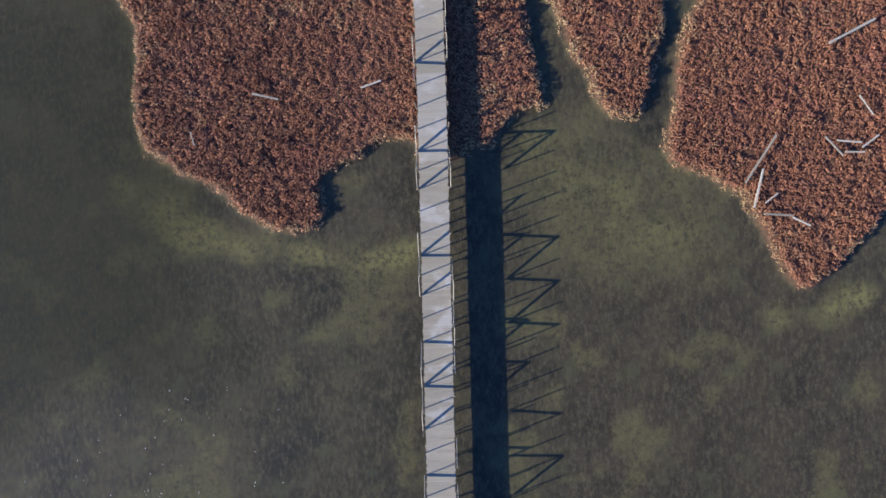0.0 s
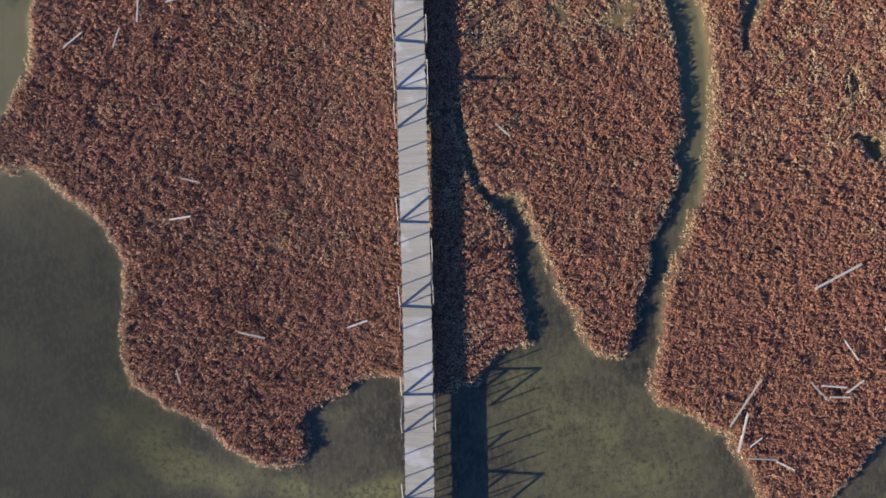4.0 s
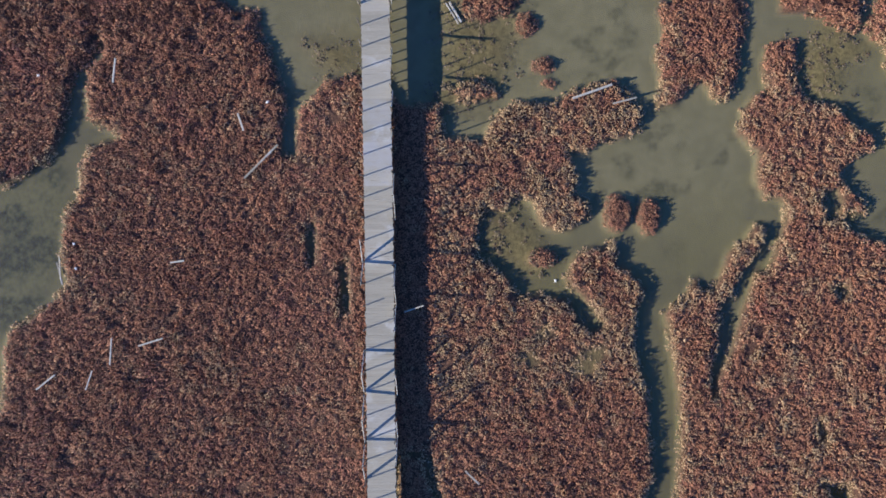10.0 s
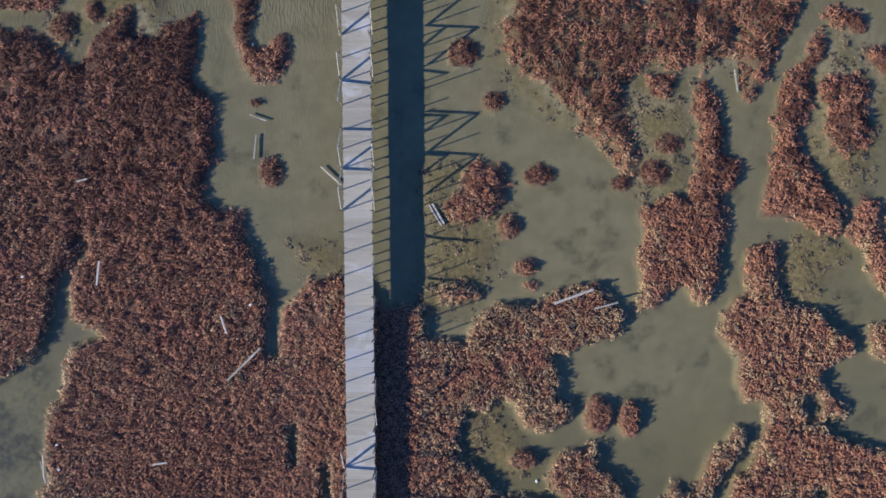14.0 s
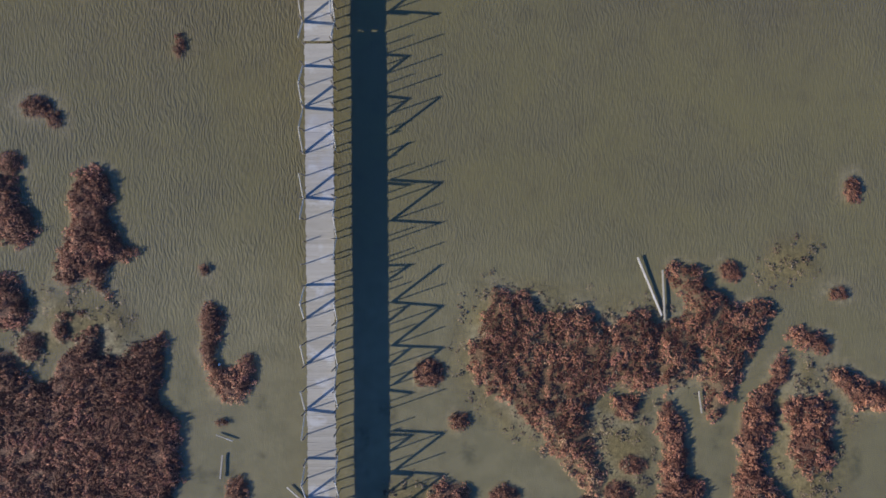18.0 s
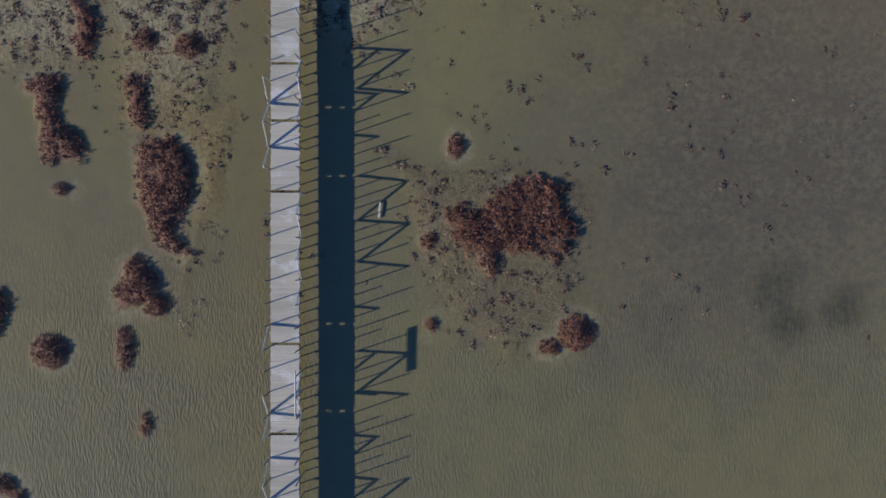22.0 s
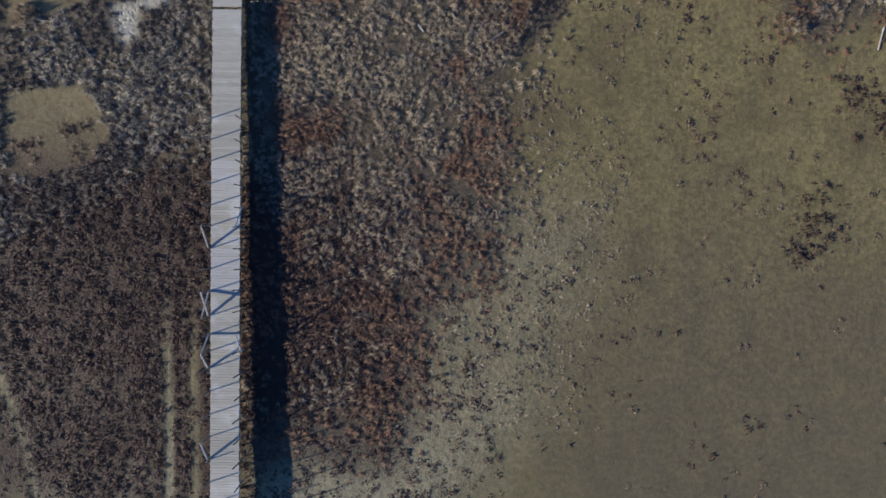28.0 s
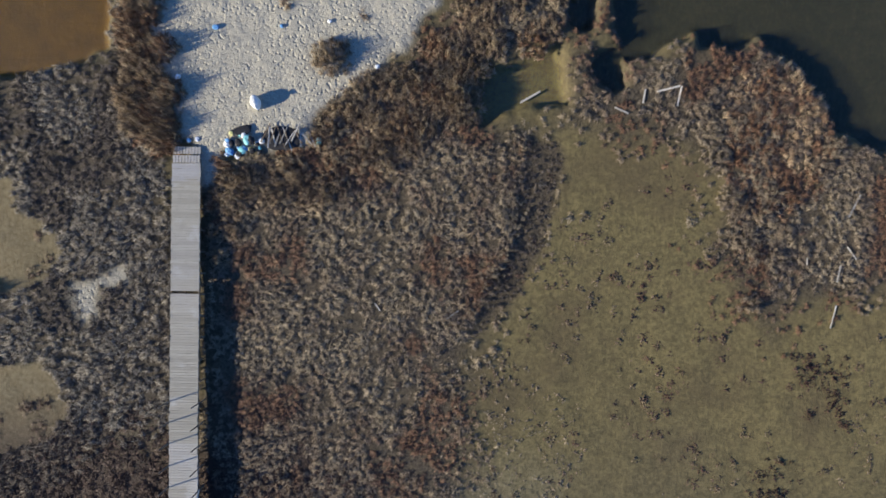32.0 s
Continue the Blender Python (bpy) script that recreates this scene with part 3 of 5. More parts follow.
ZONES["sand_patch"] = [(-6.7, 133.1), (-5.2, 133.8), (-3.6, 134.3), (-3.5, 133.3), (-5.0, 132.8), (-5.2, 131.4), (-6.1, 131.0), (-6.5, 132.0)]
ZONES["sand"] = [(-2.3, 151.6), (14.7, 151.8), (14.1, 149.2), (12.8, 148.2), (12.2, 146.5), (11.2, 146.2), (9.6, 144.9), (8.3, 143.7), (7.0, 143.1), (6.7, 141.3), (1.9, 140.7), (1.4, 138.8), (0.4, 138.8), (0.2, 141.4), (-0.6, 141.8), (-0.8, 143.5), (-1.9, 144.7), (-2.3, 147.7)]
ZONES["pool_orange"] = [(-13.2, 151.4), (-4.6, 151.5), (-4.7, 146.7), (-6.3, 146.0), (-9.2, 145.3), (-13.1, 144.6)]
ZONES["pond_small"] = [(15.8, 146.3), (17.1, 145.9), (18.2, 146.0), (21.0, 147.5), (21.5, 143.7), (19.4, 143.7), (16.8, 142.7), (15.7, 142.8)]
ZONES["pond_dark_a"] = [(22.8, 147.0), (24.2, 147.2), (24.6, 144.7), (23.9, 144.3), (22.9, 145.7)]
ZONES["pond_dark_b"] = [(21.4, 149.9), (23.1, 150.2), (22.9, 148.0), (21.6, 148.1)]
ZONES["pond_big"] = [(24.2, 151.9), (44.0, 152.1), (44.1, 140.7), (39.6, 141.3), (37.0, 142.3), (36.0, 144.2), (34.3, 146.5), (32.4, 147.9), (31.1, 147.1), (29.1, 147.2), (28.8, 148.2), (26.5, 146.7), (24.9, 146.5), (23.9, 148.3)]
ZONES["pool_brown"] = [(25.5, 19.3), (27.0, 19.2), (27.3, 17.9), (26.5, 17.9)]
ZONES["pool_slot"] = [(25.4, 22.8), (25.7, 22.2), (25.6, 21.8), (25.3, 22.2)]
ZONES["slot_a"] = [(-2.0, 32.2), (-1.6, 32.5), (-1.5, 29.6), (-1.9, 29.1)]
ZONES["slot_b"] = [(-3.8, 34.5), (-3.4, 34.6), (-3.4, 32.3), (-3.7, 32.2)]
ZONES["algae_a"] = [(-18.1, 5.0), (-16.5, 4.7), (-14.9, 4.3), (-13.6, 4.1), (-14.0, 2.8), (-12.7, 2.2), (-11.8, 1.1), (-9.2, 1.0), (-6.6, 0.6), (-4.0, 0.2), (-0.9, 0.4), (-1.0, -1.2), (-2.5, -1.5), (-3.8, -1.1), (-5.1, -1.4), (-6.6, -0.5), (-8.6, -0.6), (-10.5, -0.2), (-12.1, 0.5), (-13.1, 0.4), (-14.4, -0.0), (-15.3, 1.0), (-16.3, 2.0), (-17.2, 2.7), (-18.3, 3.7)]
ZONES["algae_b"] = [(18.8, -4.3), (19.6, -4.0), (20.7, -4.4), (20.5, -5.2), (19.4, -5.1)]
ZONES["weed_creek"] = [(-24.3, 36.8), (-19.7, 37.2), (-18.1, 38.6), (-17.5, 35.4), (-18.4, 30.8), (-20.2, 29.2), (-24.4, 27.7)]
ZONES["tall_left"] = [(-3.8, 151.6), (-1.8, 151.6), (-1.8, 147.7), (-1.4, 145.4), (-0.6, 143.5), (-0.6, 141.5), (-1.7, 140.8), (-3.7, 141.8)]
ZONES["tall_mid"] = [(1.4, 139.9), (2.5, 140.4), (7.1, 140.8), (7.0, 142.7), (9.6, 144.9), (12.2, 146.2), (14.5, 148.5), (16.1, 147.9), (16.4, 145.9), (15.8, 142.7), (11.6, 140.0), (7.1, 137.7), (1.9, 137.0)]
ZONES["tall_pond"] = [(14.8, 151.1), (21.2, 151.9), (21.3, 148.0), (18.2, 146.1), (16.4, 146.9), (14.5, 148.8)]
ZONES["red_a"] = [(34.8, 129.5), (36.7, 129.8), (37.9, 128.7), (37.7, 125.8), (35.5, 126.6)]
ZONES["red_b"] = [(32.3, 123.2), (34.5, 123.4), (34.7, 121.0), (33.3, 118.8), (31.7, 119.3), (32.3, 121.2)]
ZONES["trail_a"] = [(-14.4, 118.6), (-13.9, 118.6), (-13.2, 113.1), (-11.3, 108.3), (-9.6, 99.9), (-9.0, 95.7), (-9.6, 95.7), (-10.2, 99.9), (-11.8, 108.3), (-13.8, 113.1)]
ZONES["trail_b"] = [(-3.9, 118.7), (-3.5, 118.7), (-3.1, 108.7), (-3.0, 97.4), (-3.4, 97.4), (-3.6, 108.7)]
ZONES["trail_c"] = [(-2.4, 118.7), (-2.0, 118.7), (-1.6, 107.1), (-1.7, 102.2), (-2.2, 102.2), (-2.1, 107.1)]
ZONES["algae_c"] = [(21.7, -4.5), (23.0, -3.5), (24.6, -3.0), (25.3, -3.5), (24.6, -4.3), (22.8, -5.1)]
ZONES["hollow_a"] = [(9.0, 28.5), (9.9, 28.6), (10.1, 28.1), (9.3, 27.8)]
ZONES["hollow_b"] = [(11.3, 26.4), (12.1, 27.0), (12.9, 27.3), (12.9, 26.7), (12.3, 25.9), (11.4, 25.9)]
ZONES["hollow_c"] = [(8.2, 26.9), (9.0, 27.2), (9.5, 26.5), (8.9, 26.2)]
ZONES["hollow_d"] = [(25.8, 35.9), (26.6, 36.2), (26.8, 35.2), (26.6, 34.3), (26.0, 34.4)]
ZONES["hollow_e"] = [(26.3, 30.5), (26.9, 30.7), (27.1, 30.1), (26.6, 29.9)]
ZONES["tufts_islets"] = [(16.7, 54.2), (19.6, 54.2), (19.5, 47.7), (16.6, 47.5), (15.9, 47.8), (16.6, 49.1), (16.0, 51.7)]
ZONES["tufts_far"] = [(26.3, 63.5), (28.9, 63.5), (29.0, 61.6), (27.4, 60.6), (26.1, 61.3)]
ZONES["tufts_fringe"] = [(8.4, 55.3), (8.3, 58.2), (9.4, 60.3), (9.9, 59.8), (9.6, 57.5), (9.9, 54.3), (11.8, 53.0), (11.5, 52.3), (9.5, 54.0)]
ZONES["tufts_west"] = [(-16.0, 61.0), (-14.0, 60.5), (-11.8, 60.3), (-10.8, 59.3), (-11.2, 56.7), (-12.8, 57.1), (-14.4, 57.7), (-15.7, 56.5), (-16.7, 56.1), (-17.9, 57.8), (-17.3, 58.7), (-15.7, 59.1)]
ZONES["tufts_strip"] = [(-3.8, 45.0), (-2.5, 45.3), (-0.7, 45.0), (-0.8, 43.1), (-2.2, 43.1), (-3.2, 44.1)]
ZONES["tufts_line"] = [(-6.7, 91.8), (-2.5, 93.7), (-3.0, 91.1), (-4.1, 87.2), (-5.4, 84.0), (-5.5, 80.1), (-6.3, 82.7), (-5.7, 86.0), (-4.7, 88.9), (-5.6, 91.1)]
TUSSOCKS = [(14.0, 34.9, 0.77, 1.10), (15.8, 34.6, 0.65, 1.16), (8.9, 45.9, 0.65, 0.65), (10.7, 48.8, 0.87, 0.58), (8.1, 53.1, 0.58, 0.58), (6.3, 55.9, 0.90, 0.84), (9.9, 43.5, 0.65, 0.45), (10.2, 42.4, 0.39, 0.23), (-4.8, 49.1, 0.65, 0.87), (23.9, 61.7, 0.65, 0.58), (-17.9, 68.2, 0.84, 0.77), (-6.7, 62.0, 0.32, 0.26), (-16.3, 71.5, 1.03, 0.65), (-15.3, 70.8, 0.48, 0.58), (-13.5, 79.2, 1.03, 0.97), (-9.2, 79.4, 0.52, 1.23)]
TUSSOCKS += [(-8.0, 75.1, 0.32, 0.65), (-7.4, 81.6, 0.77, 0.39), (9.8, 91.1, 0.48, 0.71), (8.2, 85.6, 0.45, 0.52), (-12.9, 88.5, 0.52, 0.32), (-5.5, 96.8, 0.90, 0.71), (-8.1, 97.1, 0.77, 0.65), (-5.6, 53.1, 0.39, 0.19), (9.7, 32.4, 0.84, 0.52), (31.0, 66.3, 0.52, 0.77), (30.1, 60.4, 0.58, 0.45), (16.7, 80.3, 0.97, 1.10), (15.2, 79.5, 0.65, 0.52), (8.4, 80.8, 0.39, 0.45), (-15.0, 58.6, 0.45, 0.45)]
TUSSOCKS += [(18.2, 50.5, 0.84, 0.58), (17.3, 48.9, 0.9, 0.84), (15.4, 48.3, 0.58, 0.52), (-16.7, 57.6, 0.77, 0.9), (-14.8, 58.3, 0.39, 0.52), (-14.7, 59.3, 0.45, 0.23), (-13.9, 59.5, 0.39, 0.19)]
LOGS = [(-9.77, 9.12, -8.28, 8.74), (-3.63, 9.20, -2.49, 9.57), (24.31, 7.72, 25.07, 6.57), (22.30, 5.46, 23.31, 4.33), (22.93, 5.21, 24.37, 5.06), (23.39, 4.55, 24.50, 4.51), (24.36, 4.77, 25.34, 5.44), (17.73, 3.02, 19.59, 5.66), (18.15, 1.62, 18.78, 3.78), (18.80, 1.85, 19.53, 2.37), (18.68, 1.25, 20.37, 1.09), (20.30, 1.00, 21.31, 0.48), (-13.31, 7.11, -13.08, 6.30), (22.67, 10.66, 25.44, 11.99), (-13.48, 15.55, -12.26, 15.71), (-12.78, 17.87, -11.67, 17.59), (-14.89, 28.25, -14.96, 26.71), (-13.36, 27.77, -11.98, 28.18), (-19.18, 25.37, -18.10, 26.21), (-16.39, 25.31, -15.99, 26.42)]
LOGS += [(5.03, 20.45, 5.81, 19.70), (1.71, 29.48, 2.83, 29.84), (-11.50, 32.46, -10.70, 32.57), (26.60, 8.20, 27.33, 9.53), (-18.22, 32.54, -17.93, 31.26), (11.39, 41.43, 13.67, 42.22), (13.66, 41.11, 15.05, 41.46), (-14.60, 42.69, -14.46, 44.08), (-7.26, 37.18, -5.30, 39.05), (-6.00, 52.43, -5.03, 52.06), (-5.76, 49.86, -5.62, 51.26), (4.32, 47.12, 5.02, 45.92), (4.50, 47.20, 5.18, 46.02), (22.00, 54.80, 22.18, 53.51), (-1.91, 49.38, -0.75, 48.33), (-18.12, 33.00, -18.00, 31.55), (-15.75, 48.59, -15.10, 48.75), (-7.56, 40.85, -7.24, 39.87), (18.50, 62.57, 19.90, 59.19), (19.95, 61.85, 20.06, 58.93), (5.39, 86.92, 5.46, 87.83)]
LOGS += [(18.35, 100.04, 19.11, 100.56), (-14.29, 122.90, -12.62, 122.15), (10.56, 132.34, 10.88, 131.92), (36.58, 131.20, 36.92, 132.52), (37.43, 135.88, 37.98, 135.15), (36.87, 133.85, 37.09, 134.81), (35.18, 135.21, 35.18, 134.79), (24.02, 143.62, 24.83, 143.27), (25.63, 143.86, 25.78, 144.67), (26.43, 144.52, 27.72, 144.86), (27.57, 143.73, 27.81, 144.86), (18.77, 143.94, 19.89, 144.60), (37.47, 137.56, 38.10, 138.86), (14.66, 131.49, 15.36, 131.98)]

rng = np.random.default_rng(7)
LATTICE = rng.random((256, 256))


def soft_noise(x, y, scale, octaves=3):
    """Smooth value noise in 0..1."""
    total, weight = 0.0, 0.0
    for o in range(octaves):
        u, v = x / scale * 2**o + 31.7 * o, y / scale * 2**o + 17.3 * o
        i, j = np.floor(u).astype(int), np.floor(v).astype(int)
        a, b = u - i, v - j
        a, b = a * a * (3 - 2 * a), b * b * (3 - 2 * b)
        p, q, r, s = (LATTICE[(i + k) % 256, (j + m) % 256] for k, m in ((0, 0), (1, 0), (0, 1), (1, 1)))
        total = total + ((p * (1 - a) + q * a) * (1 - b) + (r * (1 - a) + s * a) * b) / 2**o
        weight += 1 / 2**o
    return total / weight


def bushes(x, y, size, seed=0):
    """The nearest of a scattered set of bush centres: its distance in sizes, its place and a random number of its own."""
    i, j = np.floor(x / size).astype(int), np.floor(y / size).astype(int)
    best, cx, cy, own = np.full(x.shape, 9.0), x + 0, y + 0, x * 0
    for a in (-1, 0, 1):
        for b in (-1, 0, 1):
            p, q = (i + a + 37 * seed) % 256, (j + b + 11 * seed) % 256
            u, v = (i + a + 0.1 + 0.8 * LATTICE[p, q]) * size, (j + b + 0.1 + 0.8 * LATTICE[q, p]) * size
            d = np.hypot(x - u, y - v) / size
            m = d < best
            best, cx, cy, own = np.where(m, d, best), np.where(m, u, cx), np.where(m, v, cy), np.where(m, LATTICE[(p + 91) % 256, (q + 53) % 256], own)
    return best, cx, cy, own


def depth_inside(poly, x, y):
    """How far inside the outline a place lies (outside: minus), in metres."""
    pts = np.array(poly)
    best, odd = np.full(x.shape, 1e9), np.zeros(x.shape, bool)
    for (ax, ay), (bx, by) in zip(pts, np.roll(pts, -1, 0)):
        ex, ey = bx - ax, by - ay
        t = np.clip(((x - ax) * ex + (y - ay) * ey) / (ex * ex + ey * ey + 1e-9), 0, 1)
        best = np.minimum(best, (x - ax - t * ex) ** 2 + (y - ay - t * ey) ** 2)
        if ay != by:
            odd ^= ((ay > y) != (by > y)) & (x < ex * (y - ay) / ey + ax)
    return np.where(odd, 1, -1) * np.sqrt(best)


def field(polys, x, y, reach=4.0):
    """The largest depth_inside of several outlines."""
    out = np.full(x.shape, -reach)
    for poly in polys:
        p = np.array(poly)
        near = (x > p[:, 0].min() - reach) & (x < p[:, 0].max() + reach) & (y > p[:, 1].min() - reach) & (y < p[:, 1].max() + reach)
        out[near] = np.maximum(out[near], depth_inside(poly, x[near], y[near]))
    return out


def wobble(x, y):
    return (soft_noise(x, y, 1.3, 3) - 0.5) * 0.9


def step(a, b, v):
    t = np.clip((v - a) / (b - a), 0, 1)
    return t * t * (3 - 2 * t)


def zone(name, x, y, soft=0.4):
    return step(-soft, soft, field([ZONES[name]], x, y) + wobble(x, y) * max(1.0, soft))


def tussock_field(x, y):
    out = np.full(x.shape, -4.0)
    for cx, cy, a, b in TUSSOCKS:
        near = (abs(x - cx) < a + 1) & (abs(y - cy) < b + 1)
        d = (1 - np.hypot((x[near] - cx) / a, (y[near] - cy) / b)) * min(a, b)
        out[near] = np.maximum(out[near], d)
    return out


ZONES["tufts_left_d"] = [(-16, 117), (-1, 117), (-1, 127), (-7, 125), (-16, 122)]
ZONES["algae_d"] = [(5.0, 6.8), (9.0, 6.8), (12.5, 4.6), (16.0, 2.0), (15.8, -1.5), (9.5, -2.0), (6.5, 1.0)]
POOLS = ("pool_brown", "pool_slot", "slot_a", "slot_b", "hollow_d", "hollow_e")
THIN = ("hollow_a", "hollow_b", "hollow_c")
PONDS = ("pool_orange", "pond_small", "pond_dark_a", "pond_dark_b", "pond_big")
SPARSE = [k for k in ZONES if k.startswith("tufts_")]
MEADOW = ("shrub_left", "grass_right", "grass_top", "shrub_left_top", "reeds_east", "rusty_reeds", "pond_bank")


def trail(x, y):
    """Narrow trodden lines through the low plants."""
    worn = 0.6 + 0.4 * step(0.3, 0.6, soft_noise(x, y, 1.1, 3))
    return worn * step(119, 113, y) * step(-0.18, 0.14, field([ZONES[k] for k in ("trail_a", "trail_b", "trail_c")], x, y))


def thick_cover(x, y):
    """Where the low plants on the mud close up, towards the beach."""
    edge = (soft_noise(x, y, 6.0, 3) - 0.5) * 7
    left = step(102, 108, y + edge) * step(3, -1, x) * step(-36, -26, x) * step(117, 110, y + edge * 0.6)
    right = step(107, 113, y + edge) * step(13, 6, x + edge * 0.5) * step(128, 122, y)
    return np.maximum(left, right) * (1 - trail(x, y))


def tuft_density(x, y):
    near = step(92, 102, y) * step(20, 2, x)
    clumpy = (0.10 + 0.34 * step(66, 60, y) + 0.22 * step(96, 90, y) * step(66, 74, y) + 0.62 * near + 0.18 * step(0, -4, x) * step(90, 96, y)) * (0.35 + 1.1 * step(0.35, 0.65, soft_noise(x + 12, y, 0.7, 2)))
    far, cx, cy, own = bushes(x, y, 0.58, 8)
    clumpy = clumpy * (0.18 + 1.5 * step(0.66, 0.36, far) * step(0.12, 0.40, own))
    return (1 - trail(x, y)) * np.maximum(clumpy, thick_cover(x, y) * step(0.12, 0.26, soft_noise(x, y + 9, 1.0, 2)))


def thinned(x, y):
    """Hollows in the beds where few plants grow on wet mud."""
    return step(-0.5, 0.35, field([ZONES[k] for k in THIN], x, y) + wobble(x, y))


def terrain(x, y):
    """Height of the ground and the shares of its surfaces."""
    bed = np.maximum(field(BEDS.values(), x, y), tussock_field(x, y)) + wobble(x, y) * 0.4
    for k in POOLS:
        bed = np.minimum(bed, -field([ZONES[k]], x, y))
    land = step(-0.12, 0.22, bed)
    sparse = np.maximum.reduce([zone(k, x, y, 1.3) for k in SPARSE])
    pale = np.maximum.reduce([zone(k, x, y, 3.0) for k in SPARSE])
    meadow = np.maximum.reduce([zone(k, x, y, 1.2) for k in MEADOW])
    for k in ("mud_left_a", "mud_left_b", "sand_patch"):
        meadow = meadow * (1 - zone(k, x, y, 0.3))
    pond = np.maximum.reduce([zone(k, x, y, 0.3) for k in PONDS])
    sand = np.maximum(zone("sand", x, y, 0.25), 0.8 * zone("sand_patch", x, y, 0.4))
    drift = soft_noise(x, y, 9.0, 3) * 8 - 4
    z = np.interp(y + drift * 0.6, (-20, 14, 28, 60, 92, 106, 118, 134, 143, 170), (-0.12, -0.10, -0.07, -0.06, -0.05, 0.02, 0.08, 0.25, 0.5, 0.8))
    flat = step(-0.05, 0.08, z)
    z = np.maximum(z, sparse * 0.14 - 0.12)
    hollow = thinned(x, y)
    mud = np.maximum(flat, np.maximum(sparse, hollow))
    z = z + (soft_noise(x, y, 1.6, 3) - 0.5) * (0.03 + 0.05 * mud)
    bank = step(-0.05, 0.25 + 0.55 * step(38, 50, y), bed)
    z = z * (1 - bank) + (0.20 - 0.06 * step(38, 50, y) + 0.06 * soft_noise(x, y, 2.0)) * bank + np.maximum(z - 0.05, 0) * bank
    z = z + meadow * 0.05 * soft_noise(x, y, 0.7, 3)
    z = z + zone("sand", x, y, 0.8) * (0.72 - z) * step(136, 142, y) + sand * (soft_noise(x, y, 0.55, 3) - 0.5) * 0.10
    shallow = np.maximum(zone("pool_orange", x, y, 0.3), zone("pond_small", x, y, 0.3))
    z = z * (1 - pond) - (0.40 - 0.28 * shallow) * pond
    z = z - 0.28 * step(-6, -19, x + drift) * step(24, 10, y + drift) * step(-12, -3, y + drift) * (1 - land)
    # strip in the ridge's shadow: a slight dip, its shade put into dark litter
    shade_strip = zone("dark_band", x, y, 0.4)
    z = z - 0.10 * shade_strip
    deep = step(26, 12, y + drift) * (1 - mud) * (0.93 + 0.07 * step(0.35, 0.6, soft_noise(x, y, 7.0, 3)))
    deep = np.maximum(deep, np.maximum.reduce([zone(k, x, y, 0.6) for k in ("pond_big", "pond_dark_a", "pond_dark_b")]))
    for cx, cy, r in ((28.2, 82.9, 1.5), (28.9, 81.0, 1.3), (32.0, 81.8, 1.2)):
        deep = np.maximum(deep, 0.6 * step(0.2, 0.9, 1 - np.hypot(x - cx, y - cy) / (2 * r) + wobble(x, y) * 0.4))
    deep = np.maximum(deep, 0.6 * zone("weed_creek", x, y, 0.8))
    algae = np.maximum.reduce([zone(k, x, y, 0.7) for k in ("algae_a", "algae_b", "algae_c")]) * (0.35 + 0.65 * step(0.25, 0.6, soft_noise(x, y, 1.4, 4)))
    algae = np.maximum(algae, 0.60 * zone("algae_d", x, y, 2.5) * (0.4 + 0.6 * step(0.3, 0.65, soft_noise(x, y, 1.8, 4))))
    algae = np.maximum(algae, 0.4 * zone("weed_creek", x, y, 0.8))
    algae = np.maximum(algae, 0.35 * step(0.60, 0.72, soft_noise(x + 33, y, 2.2, 3)) * step(14, 4, y))
    yellow = np.maximum(zone("mud_left_a", x, y), zone("mud_left_b", x, y))
    rust = np.maximum(np.maximum(zone("pool_orange", x, y), zone("pool_brown", x, y)), np.maximum(0.35 * yellow, 0.3 * zone("pond_small", x, y, 0.3)))
    blotch = np.maximum(zone("weed_creek", x, y, 0.8) * (0.12 + 0.88 * step(0.47, 0.53, soft_noise(x, y, 1.3, 4))), 0.5 * step(0.64, 0.72, soft_noise(x + 44, y, 1.5, 3)) * step(30, 36, y) * step(62, 50, y))
    for cx, cy, rad in ((28.2, 82.9, 1.5), (28.9, 81.0, 1.3), (32.0, 81.8, 1.2)):
        blotch = np.maximum(blotch, 0.5 * step(0.2, 0.9, 1 - np.hypot(x - cx, y - cy) / (2 * rad) + wobble(x, y) * 0.5))
    blotch = np.maximum(blotch, 0.08 * step(1, -6, x + drift) * step(64, 78, y + drift) * step(100, 90, y + drift))
    blotch = np.maximum(blotch, zone("pond_big", x, y, 0.5) * (0.35 + 0.6 * step(0.35, 0.6, soft_noise(x, y, 5.0, 3))))
    halo = 0.6 * step(-1.0, -0.15, bed) * (1 - land) * step(46, 56, y) * step(0.40, 0.56, soft_noise(x - 9, y, 1.7, 3))
    mud, pale = np.maximum(mud, halo), np.maximum(np.maximum(pale * step(90, 99, y), 0.25 * zone("tufts_broad", x, y, 1.5)), halo * 1.5)
    rust = np.maximum(rust, 0.12 * step(3.5, 0, x + drift * 0.4) * step(66, 82, y + drift) * step(104, 96, y + drift))
    open_water = (1 - land) * (1 - mud)
    meadow = np.maximum(meadow, shade_strip)
